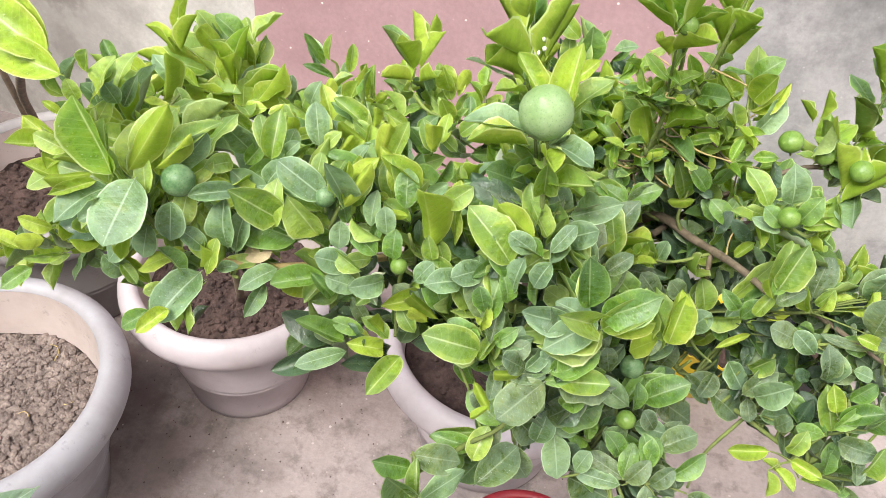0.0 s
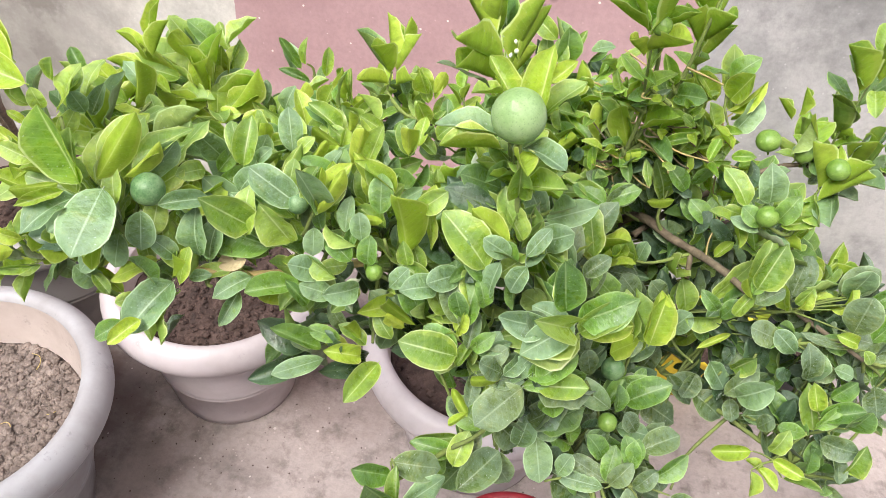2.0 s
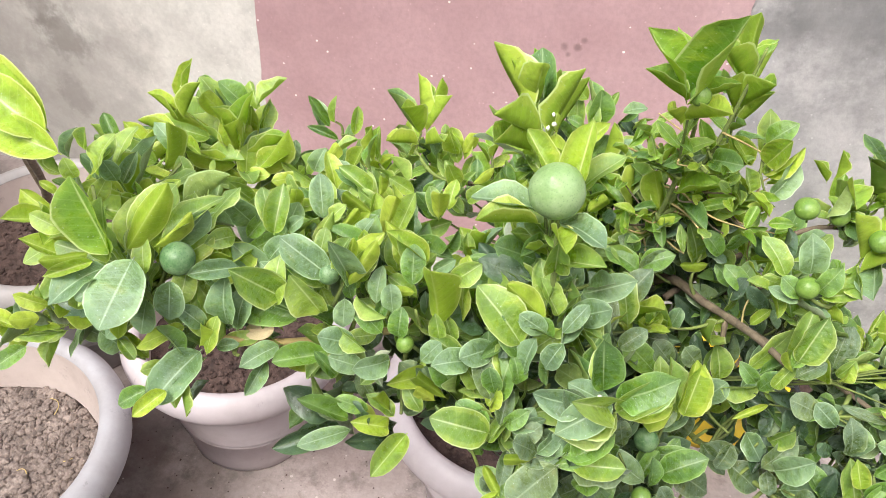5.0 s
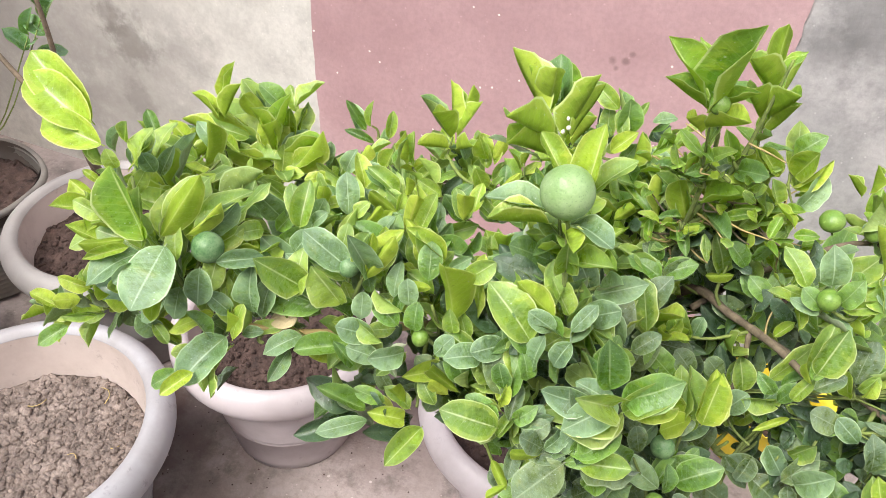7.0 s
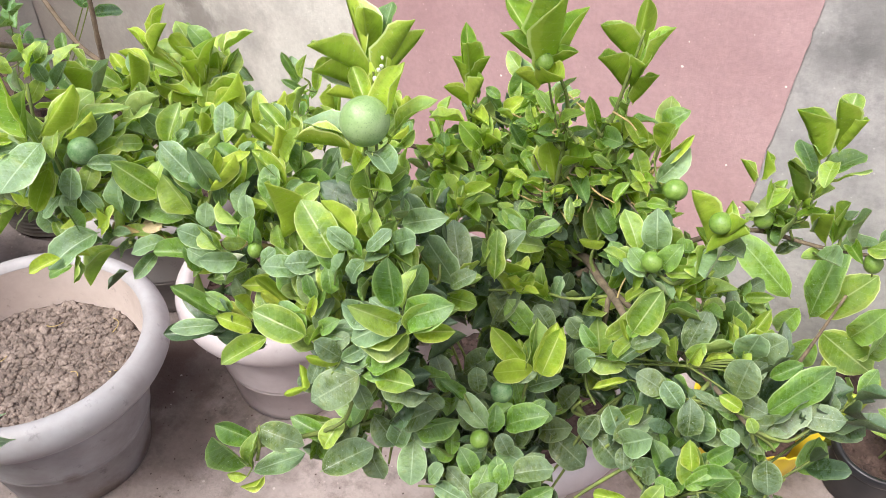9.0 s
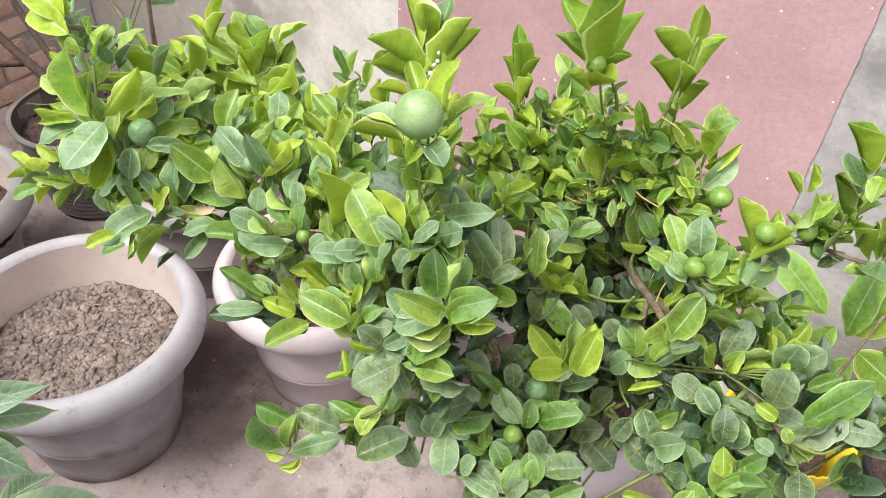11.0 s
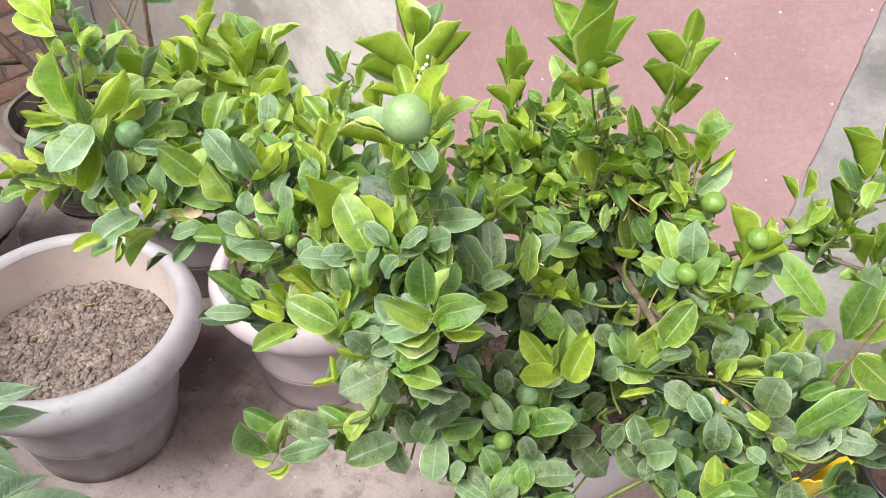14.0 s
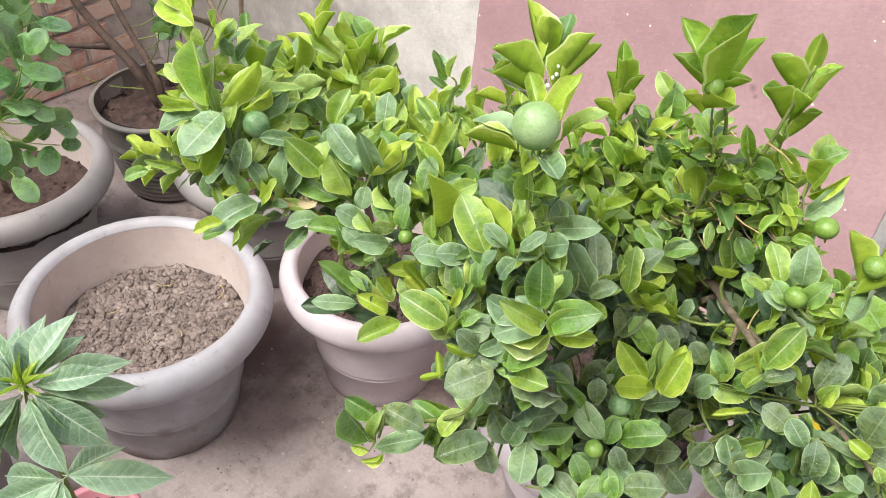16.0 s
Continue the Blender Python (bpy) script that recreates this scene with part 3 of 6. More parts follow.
small_pot("nursery_pot", (0.605, 1.412, 0), 0.087, 0.077, 0.140, M_BLACK, "small glossy black nursery pot on the cement", M_SOIL_D, "brown soil in a black nursery pot", 0.006)
small_pot("red_pot", (0.05, 0.60, 0), 0.122, 0.09, 0.27, M_RED, "red plastic pot full of dry curled leaves", M_SOIL_D, "dark soil beneath dry leaves")
small_pot("rose_pot", (-0.665, 0.20, 0), 0.085, 0.065, 0.205, M_ROSE, "rose pink plastic pot holding a sapling", M_SOIL_D, "dark soil around a sapling stem")
small_pot("grey_pot", (-1.00, 0.08, 0), 0.125, 0.10, 0.30, M_POT_G, "plain grey white plastic pot on the floor", M_SOIL_D, "dark soil in a grey pot")
fluted = thing("fluted_pot", (0.500, 1.512, 0), "yellow green ribbed plastic pot by the wall", "plant pot")
fluted.scale = (0.83, 0.83, 0.83)
prof = [(0, 0.002), (0.05, 0.0)]
for i in range(20):
    z, r = 0.004 + i * 0.0125, 0.052 + 0.0009 * i
    prof += [(r, z), (r + 0.004, z + 0.004), (r + 0.004, z + 0.0085), (r, z + 0.0122)]
obj("body", *lathe(prof, 48), M_LIMEPOT, fluted)
obj("rim", *lathe([(0.066, 0.25), (0.076, 0.25), (0.078, 0.256), (0.076, 0.262), (0.068, 0.262), (0.064, 0.255), (0.06, 0.22), (0, 0.218)], 48), M_LIMEPOT, fluted)
soil((0.500, 1.512, 0.195), 0.050, M_SOIL_D, "soil in a yellow green pot", 0.005, 60, 0.006, 23)

# yellow bag planter with a pinked edge
BAG = (0.350, 1.335)
bag = thing("bag_planter", (*BAG, 0), "bright yellow plastic bag planter with a zigzag edge", "planter")
bag.scale = (1.36, 1.1, 1.0)
vs, fs = [], []
seg, rows = 72, 12
for i in range(rows + 1):
    for k in range(seg):
        a = 2 * math.pi * k / seg
        z = 0.17 * i / rows
        r = 0.078 + 0.022 * i / rows + 0.008 * noise.noise((math.cos(a) * 2, math.sin(a) * 2, z * 12))
        if i == rows:
            z += 0.006 if k % 2 else -0.003
            r += 0.004
        vs.append((r * math.cos(a), r * math.sin(a), z))
for i in range(rows):
    for k in range(seg):
        l = (k + 1) % seg
        fs.append((i * seg + k, i * seg + l, (i + 1) * seg + l, (i + 1) * seg + k))
fs.append(tuple(range(seg))[::-1])
sleeve = obj("sleeve", vs, fs, M_YELLOW, bag)
thick = sleeve.modifiers.new("wall", "SOLIDIFY")
thick.thickness = 0.002
soil((*BAG, 0.12), 0.096, M_SOIL_D, "reddish dark soil in a yellow bag", 0.008, 120, 0.007, 17)

# ---- leaves ----


def leaf_data(seed, fold=30, arch=0.2, curl=0.0, wave=0.03, rows=11, stalk=0.07, low=0.68, high=0.50, bulge=2.3, widest=0.54):
    """One leaf, 1 long: a blade creased along its midrib, arched and waved, with an upper and an under skin, on a short stalk.
    fold: degrees by which each half rises from flat; curl: more of it (or less) towards the margin. Returns points, faces, uvs and skins."""
    top, fs, uv, skin = [], [], [], []
    half = (0.0, 0.36, 0.70, 1.0)
    k = 7
    for i in range(rows):
        t = 0.5 - 0.5 * math.cos(math.pi * i / (rows - 1))
        u = (t - widest) / (1 - widest if t > widest else widest)
        w = max(0.5 * (1 - abs(u) ** bulge) ** (high if t > widest else low), 0.012)
        y = stalk + (1 - stalk) * t
        z = -arch * (t - 0.12) ** 2 + 0.018 * math.sin(5 * t + seed)
        wings = []
        for sign in (-1, 1):
            x = h = 0.0
            wing = [(0.0, z)]
            for a, b in zip(half, half[1:]):
                tilt = radians(fold * (0.55 + 0.45 * b) * (0.70 + 0.30 * math.sin(math.pi * t)) + curl * b * b)
                x += (b - a) * w * math.cos(tilt)
                h += (b - a) * w * math.sin(tilt)
                ripple = wave * b * b * math.sin(11 * t + seed * 2 + sign * 1.3) * min(1.0, 4 * w)
                wing.append((sign * x, z + h + ripple))
            wings.append(wing)
        line = wings[0][:0:-1] + wings[1]
        for c, (x, zz) in zip((-1, -0.70, -0.36, 0, 0.36, 0.70, 1), line):
            top.append((x, y - 0.025 * abs(c) * (1 if i < rows - 1 else -0.5), zz))
            uv.append((0.5 + 0.5 * c, t))
    n = len(top)
    vs = top + [(x, y, z - 0.009) for x, y, z in top]
    uv += uv
    for i in range(rows - 1):
        for j in range(k - 1):
            a = i * k + j
            fs.append((a, a + 1, a + k + 1, a + k))
            fs.append((a + n, a + k + n, a + k + 1 + n, a + 1 + n))
            skin += [0, 1]
    o = len(vs)
    z0 = vs[3][2]
    for x, y, z in ((-0.016, 0, z0 - 0.01), (0.016, 0, z0 - 0.01), (0.016, stalk + 0.02, z0), (-0.016, stalk + 0.02, z0), (0, 0, z0 - 0.03), (0, stalk + 0.02, z0 - 0.02)):
        vs.append((x, y, z))
        uv.append((0.5, 0.0))
    fs += [(o, o + 1, o + 2, o + 3), (o + 1, o + 4, o + 5, o + 2), (o + 4, o, o + 3, o + 5)]
    skin += [1, 1, 1]
    return np.array(vs), fs, np.array(uv), skin


SHAPES = [
    leaf_data(0.0, 24, 0.16), leaf_data(1.3, 46, 0.26, 12, 0.04), leaf_data(2.6, 14, 0.20, -18), leaf_data(4.1, 34, -0.12, 8),
    leaf_data(5.2, 20, 0.28, 0, 0.05, high=0.62), leaf_data(0.7, 52, 0.14, 6), leaf_data(3.3, 18, 0.06, -30, 0.05), leaf_data(2.2, 30, 0.10, 10, 0.05, high=0.66, widest=0.50),
]
CITRUS = len(SHAPES)
SHAPES.append(leaf_data(2.0, 24, 0.28, -8, 0.02, rows=12, low=1.0, high=1.0, bulge=1.8))
POINTED = CITRUS
# boat-shaped young leaves, creased and incurved
SHAPES += [leaf_data(0.4, 44, -0.08, 10, 0.03, high=0.66), leaf_data(2.9, 38, 0.02, 14, 0.04, high=0.74, widest=0.50), leaf_data(4.6, 50, -0.05, 6, 0.03, high=0.66), leaf_data(1.6, 34, 0.10, 16, 0.05, high=0.62)]
BOATS = tuple(range(POINTED + 1, len(SHAPES)))
BLADE = {}
GRAIN = random.Random(11)


def blade(kind, s, mats=M_LEAF):
    key = (kind, s, id(mats))
    if key not in BLADE:
        v, f, uv, skin = SHAPES[s]
        ob = obj("leaf", v, f, mats[kind][0], uvs=uv)
        ob.data.materials.append(mats[kind][1])
        ob.data.polygons.foreach_set("material_index", skin)
        BLADE[key] = ob.data
        bpy.data.objects.remove(ob)
    return BLADE[key]


FACING = Vector((0.12, -0.60, 0.80))


def leaf_pose(base, way, length, width, jitter=0.25, facing=FACING, rnd=GRAIN):
    d = Vector(way).normalized()
    n = facing + Vector((rnd.gauss(0, jitter), rnd.gauss(0, jitter), rnd.gauss(0, jitter)))
    n = n - d * n.dot(d)
    if n.length < 0.05:
        n = Vector((0, 0, 1)) - d * d.z + Vector((0.1, 0, 0))
    n.normalize()
    x = d.cross(n)
    m = Matrix.Identity(4)
    for i, (col, s) in enumerate(((x, width), (d, length), (n, length))):
        for r in range(3):
            m[r][i] = col[r] * s
    m.translation = base
    return m


# gaps between the branches: the way each group of gaps runs, then a point in each gap and its half width
LANES = [
    ((-0.13, 0.55, -0.82), ((-0.120, 0.488, 0.845, 0.030), (-0.083, 0.482, 0.835, 0.035), (-0.144, 0.473, 0.840, 0.025), (-0.105, 0.452, 0.819, 0.025), (-0.153, 0.428, 0.814, 0.040))),
    ((0.01, 0.52, -0.85), ((-0.009, 0.424, 0.793, 0.030), (0.039, 0.426, 0.794, 0.040), (0.010, 0.403, 0.782, 0.040), (0.026, 0.471, 0.821, 0.015))),
    ((0.20, 0.57, -0.79), ((0.149, 0.529, 0.876, 0.035), (0.169, 0.506, 0.862, 0.045), (0.195, 0.473, 0.846, 0.050), (0.216, 0.448, 0.835, 0.050), (0.267, 0.458, 0.858, 0.040), (0.120, 0.570, 0.905, 0.014), (0.173, 0.576, 0.922, 0.014))),
]
LANES += [
    ((-0.10, 0.58, -0.80), ((0.160, 0.558, 0.895, 0.028), (0.172, 0.520, 0.866, 0.032), (0.200, 0.533, 0.872, 0.026), (0.345, 0.591, 0.919, 0.030))),
    ((-0.29, 0.52, -0.80), ((-0.009, 0.435, 0.861, 0.025), (0.006, 0.413, 0.844, 0.030), (0.012, 0.555, 0.934, 0.026), (0.082, 0.613, 0.959, 0.022), (-0.037, 0.384, 0.847, 0.030))),
]


def in_lane(p):
    if p.z > 1.06:
        return False
    for way, spots in LANES:
        d = Vector(way).normalized()
        for x, y, z, r in spots:
            q = p - Vector((x, y, z))
            if (q - d * q.dot(d)).length < r:
                return True
    return False


# room round the hanging fruits, on the side where they show
CLEAR = [(Vector(p), r) for p, r in (
    ((-0.301, 0.378, 1.156), 0.026), ((-0.283, 0.350, 1.180), 0.026), ((-0.046, 0.461, 1.236), 0.036), ((-0.035, 0.43, 1.265), 0.034), ((-0.196, 0.415, 1.146), 0.022), ((-0.183, 0.388, 1.168), 0.022),
    ((0.170, 0.588, 1.102), 0.022), ((0.172, 0.558, 1.125), 0.022), ((0.212, 0.610, 1.151), 0.022), ((0.160, 0.657, 1.134), 0.024), ((0.165, 0.625, 1.155), 0.024), ((0.084, 0.452, 0.931), 0.022), ((0.09, 0.42, 0.955), 0.022), ((0.033, 0.619, 1.242), 0.020),
)]
for p in ((0.036, 0.668, 1.10), (0.032, 0.629, 1.06)):
    for way in ((-0.08, -0.74, 0.62), (0.17, -0.72, 0.56)):
        CLEAR += [(Vector(p) + Vector(way) * d, 0.024) for d in (0.02, 0.05, 0.08)]
# the open gap in which the main branch shows
for p in ((0.075, 0.705, 0.965), (0.095, 0.68, 0.98), (0.115, 0.655, 0.992), (0.14, 0.62, 1.01)):
    for way in ((-0.08, -0.74, 0.62), (0.17, -0.72, 0.56)):
        CLEAR += [(Vector(p) + Vector(way) * d, 0.026) for d in (0.02, 0.06, 0.10, 0.14)]


# the outer leaves keep a little air before them
OPEN = []


class Plant:
    """A plant at its root: limbs, twigs and single leaves as parts; the leaves within the crown joined."""

    def __init__(self, name, at, label, category, mats=M_LEAF, joined=M_LEAF_J, limit=300):
        self.root = thing(name, at, label, category)
        self.at = Vector(at)
        self.mats, self.joined, self.limit, self.count = mats, joined, limit, 0
        self.line, self.bulk = [], {}

    def limb(self, name, points, r0, r1, material, label="", sides=9):
        pts = [Vector(p) - self.at for p in points]
        obj(name, *tube(pts, r0, r1, sides, 0.25), material, self.root, label)
        for a, b in zip(pts, pts[1:]):
            for i in range(6):
                self.line.append(a + (b - a) * i / 5 + self.at)

    def twig(self, tip, r=0.0016, material=None, reach=0.35):
        tip = Vector(tip)
        near = min(self.line, key=lambda p: (p - tip).length + max(0, p.z - tip.z) * 1.5)
        if (near - tip).length < 0.012:
            return near
        mid = (near + tip) / 2 + Vector((0, 0, -0.12 * (near - tip).length)) + Vector((GRAIN.gauss(0, 0.006), GRAIN.gauss(0, 0.006), 0))
        pts = [near - self.at, mid - self.at, tip - self.at]
        obj("twig", *tube(pts, r * 1.5, r * 0.9, 6, 0.2, 4), material or M_TWIG, self.root)
        return near

    def leaf(self, base, way, length, width, kind, shape=None, jitter=0.25, single=True, facing=FACING):
        s = GRAIN.randrange(CITRUS) if shape is None else shape
        if not single and in_lane(Vector(base) + Vector(way).normalized() * length * 0.55):
            return
        middle = np.array(Vector(base) + Vector(way).normalized() * length * 0.55)
        if single:
            for toward in ((-0.08, -0.74, 0.62), (0.20, -0.72, 0.56)):
                OPEN.extend(middle + np.array(toward) * d for d in (0.014, 0.03, 0.05))
        elif OPEN and len(OPEN) > 3 and np.min(np.sum((np.asarray(OPEN) - middle) ** 2, axis=1)) < 0.015 ** 2:
            return
        if not single and any((Vector(base) + Vector(way).normalized() * length * 0.6 - c).length < r for c, r in CLEAR):
            return
        m = leaf_pose(Vector(base) - self.at, way, length, width, jitter, facing)
        if single and self.count < self.limit:
            ob = new("leaf", blade(kind, s, self.mats))
            ob.parent, ob.matrix_basis = self.root, m
            self.count += 1
        else:
            self.bulk.setdefault(kind, []).append((s, m))

    def finish(self):
        for kind, items in self.bulk.items():
            vs, fs, uv, skins, o = [], [], [], [], 0
            for s, m in items:
                v, f, u, skin = SHAPES[s]
                skins += skin
                w = v @ np.array(m.to_3x3()).T + np.array(m.translation)
                vs.append(w)
                uv.append(u)
                fs += [tuple(i + o for i in q) for q in f]
                o += len(v)
            ob = obj("foliage", np.concatenate(vs), fs, self.joined[kind][0], self.root, "leaves deep within the crown", uvs=np.concatenate(uv))
            ob.data.materials.append(self.joined[kind][1])
            ob.data.polygons.foreach_set("material_index", skins)
            tagged(ob, kind="stuff")


def fruit(plant, at, r, material, squash=1.0, nub=True):
    """A round green fruit, slightly oblong, with a stalk scar."""
    prof = []
    for i in range(17):
        a = math.pi * i / 16 - math.pi / 2
        x, z = math.cos(a), math.sin(a) * squash
        if i >= 15 and nub:
            z += 0.05
        prof.append((max(1e-4, x * r), z * r))
    ob = obj("fruit", *lathe(prof, 28, 0.03, at[0] * 9), material, plant.root, "unripe green lime")
    ob.location = Vector(at) - plant.at
    ob.rotation_euler = (GRAIN.uniform(-0.6, 0.6), GRAIN.uniform(-0.6, 0.6), 0)
    if r > 0.004:
        vs, fs = lathe([(0.0001, 0.0), (0.22 * r, -0.03 * r), (0.26 * r, 0.04 * r), (0.10 * r, 0.16 * r), (0.08 * r, 0.5 * r), (0.0001, 0.5 * r)], 12, 0.3, at[1])
        cap = obj("calyx", [(x, y, -z - r * squash * 0.94) for x, y, z in vs], [q[::-1] for q in fs], M_TWIG, ob, "small green stalk cap")
    return ob


# ---- the citrus bushes ----
ROOT_C = Vector((POT_C[0], POT_C[1], 0.27))
bush = Plant("citrus_bush", ROOT_C, "spreading green lime bush with fruit, growing in a pale pot", "citrus tree")
FORK = (0.03, 0.76, 0.86)
bush.limb("trunk", [ROOT_C, (-0.085, 0.95, 0.45), (-0.05, 0.87, 0.66), FORK], 0.013, 0.009, M_BARK, "slim grey brown trunk")
bush.limb("branch", [FORK, (0.07, 0.71, 0.965), (0.11, 0.66, 0.99), (0.15, 0.605, 1.017), (0.18, 0.555, 1.035)], 0.0062, 0.003, M_BARK, "brown woody branch in a gap of the crown")
bush.limb("branch", [(0.11, 0.66, 0.99), (0.17, 0.635, 0.985), (0.24, 0.60, 0.985), (0.30, 0.56, 0.985)], 0.0035, 0.002, M_BARK)
bush.limb("branch", [(0.07, 0.71, 0.965), (0.13, 0.70, 0.975), (0.18, 0.72, 0.985)], 0.0045, 0.003, M_DARKBARK)
bush.limb("branch", [(0.13, 0.632, 1.0), (0.135, 0.62, 0.96), (0.13, 0.60, 0.92)], 0.003, 0.002, M_BARK)
bush.limb("branch", [FORK, (0.02, 0.70, 0.98), (0.04, 0.67, 1.08), (0.045, 0.655, 1.18), (0.036, 0.63, 1.235)], 0.0034, 0.0014, M_TWIG)
bush.limb("branch", [FORK, (-0.03, 0.66, 0.95), (-0.10, 0.53, 1.02), (-0.16, 0.46, 1.05), (-0.235, 0.405, 1.062), (-0.28, 0.375, 1.082)], 0.005, 0.0032, M_STRAW, "pale straw coloured branch")
bush.limb("branch", [FORK, (-0.06, 0.76, 0.98), (-0.17, 0.72, 1.02), (-0.28, 0.65, 1.05)], 0.0038, 0.0016, M_BARK)
bush.limb("branch", [FORK, (0.0, 0.62, 0.96), (-0.01, 0.50, 1.04), (-0.03, 0.455, 1.13), (-0.042, 0.455, 1.225)], 0.004, 0.0016, M_TWIG)
bush.limb("branch", [FORK, (0.05, 0.62, 0.88), (0.07, 0.50, 0.88), (0.08, 0.44, 0.88)], 0.0038, 0.0016, M_BARK)
bush.limb("branch", [(0.05, 0.62, 0.88), (0.0, 0.48, 0.89), (-0.05, 0.38, 0.925), (-0.085, 0.325, 0.94)], 0.004, 0.0016, M_TWIG)
bush.limb("branch", [FORK, (0.12, 0.61, 0.86), (0.21, 0.54, 0.875), (0.29, 0.50, 0.87)], 0.004, 0.0018, M_TWIG)
bush.limb("branch", [(0.075, 0.69, 0.955), (0.12, 0.74, 0.975), (0.16, 0.77, 0.985)], 0.0042, 0.0032, M_BARK)
bush.limb("branch", [(0.04, 0.67, 1.08), (0.07, 0.70, 1.14), (0.08, 0.706, 1.20), (0.086, 0.708, 1.25)], 0.003, 0.0012, M_TWIG)
bush.limb("branch", [(0.04, 0.67, 1.08), (0.09, 0.71, 1.09), (0.125, 0.715, 1.11)], 0.003, 0.0016, M_TWIG)
bush.limb("branch", [(-0.06, 0.76, 0.98), (-0.09, 0.755, 1.03), (-0.10, 0.745, 1.10)], 0.003, 0.0016, M_TWIG)
ROOT_B = Vector((POT_B_AT[0] + 0.02, POT_B_AT[1] - 0.02, 0.27))
side_bush = Plant("citrus_bush", ROOT_B, "young lime bush with bright new leaves in a pale pot", "citrus tree")
side_bush.limb("trunk", [ROOT_B, (-0.60, 0.86, 0.55), (-0.50, 0.70, 0.86), (-0.42, 0.55, 1.03)], 0.009, 0.005, M_BARK, "slim trunk")
side_bush.limb("branch", [(-0.42, 0.55, 1.03), (-0.37, 0.45, 1.06), (-0.33, 0.38, 1.10)], 0.004, 0.002, M_TWIG)
side_bush.limb("branch", [(-0.50, 0.70, 0.86), (-0.44, 0.62, 1.0), (-0.39, 0.59, 1.09)], 0.004, 0.002, M_TWIG)


tall = Plant("tall_sapling", (-1.24, 1.11, 0.275), "tall leaning sapling with a tuft of glowing yellow green leaves", "sapling")
tall.limb("stem", [(-1.24, 1.11, 0.275), (-1.05, 0.96, 0.58), (-0.85, 0.77, 0.84), (-0.60, 0.56, 1.08), (-0.40, 0.39, 1.225)], 0.010, 0.0025, M_BARK, "pale brown leaning stem")


FORMS = {"y": (1, 3, 5, 7), "v": (0, 3, 7), "m": (0, 3, 4, 1, 7), "g": (0, 2, 4, 3), "d": (2, 6, 0, 4), "s": (2, 6, 0, 4)}
INWARD = Vector((-0.28, 0.66, -0.69))


def spray(name, at, leaves, bare=False):
    """Leaves round one shoot tip (offsets of their bases in mm, heading, rise, length, width), with darker leaves
    beneath them that carry the crown's inner shade in their colour.
    """
    plant = side_bush if at[0] < -0.31 else bush
    at = Vector(at)
    plant.twig(at + Vector((0, 0.006, -0.008)))
    top = max(leaves, key=lambda q: q[2])
    if bare and abs(top[2]) < 90:
        stem = [at + Vector((0, 0.006, -0.010)), at + Vector(top[:3]) / 2000 + Vector((0.002, 0.006, 0)), at + Vector(top[:3]) / 1000 + Vector((0, 0.003, 0))]
        obj("twig", *tube([q - plant.at for q in stem], 0.0018, 0.0011, 6, 0.2, 4), M_TWIG, plant.root)
    for dx, dy, dz, heading, rise, length, width, kind in leaves:
        a, e = radians(heading), radians(rise)
        way = Vector((math.cos(a) * math.cos(e), math.sin(a) * math.cos(e), math.sin(e)))
        base = at + Vector((dx, dy, dz)) / 1000
        # low leaves go to darker kinds: shade under the crown put into their colour
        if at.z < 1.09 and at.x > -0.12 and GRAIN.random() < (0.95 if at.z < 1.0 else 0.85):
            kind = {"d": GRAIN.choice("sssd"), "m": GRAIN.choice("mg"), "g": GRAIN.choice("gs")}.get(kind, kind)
        if at.x < -0.2 and GRAIN.random() < 0.35:
            kind = {"d": "m", "g": "m", "m": "y"}.get(kind, kind)
        if bare and (base - at).length > 0.014:
            obj("twig", *tube([at - plant.at, (at + base) / 2 + Vector((0, 0.004, -0.003)) - plant.at, base - plant.at], 0.0013, 0.0008, 5, 0.2, 4), M_TWIG, plant.root)
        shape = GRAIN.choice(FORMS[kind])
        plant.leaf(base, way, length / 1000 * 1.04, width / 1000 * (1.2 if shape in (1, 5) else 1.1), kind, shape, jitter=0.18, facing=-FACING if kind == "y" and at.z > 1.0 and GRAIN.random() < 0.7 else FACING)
        # upper crown gets lighter kinds; inner layers go near-black, painting the crown's shade
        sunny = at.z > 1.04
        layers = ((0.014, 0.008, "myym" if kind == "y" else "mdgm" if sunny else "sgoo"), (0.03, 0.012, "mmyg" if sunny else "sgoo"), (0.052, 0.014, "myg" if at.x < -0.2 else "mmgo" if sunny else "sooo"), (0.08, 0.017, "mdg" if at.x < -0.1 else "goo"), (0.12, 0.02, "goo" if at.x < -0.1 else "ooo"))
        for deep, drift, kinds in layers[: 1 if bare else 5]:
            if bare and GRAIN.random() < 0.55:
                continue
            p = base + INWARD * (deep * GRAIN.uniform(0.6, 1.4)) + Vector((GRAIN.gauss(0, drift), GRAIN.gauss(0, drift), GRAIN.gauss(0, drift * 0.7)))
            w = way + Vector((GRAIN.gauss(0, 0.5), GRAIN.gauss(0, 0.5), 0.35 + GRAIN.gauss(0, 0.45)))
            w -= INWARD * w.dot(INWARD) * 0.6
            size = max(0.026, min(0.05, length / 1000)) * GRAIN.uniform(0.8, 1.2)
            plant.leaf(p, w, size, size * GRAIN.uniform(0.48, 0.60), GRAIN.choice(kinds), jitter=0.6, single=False)


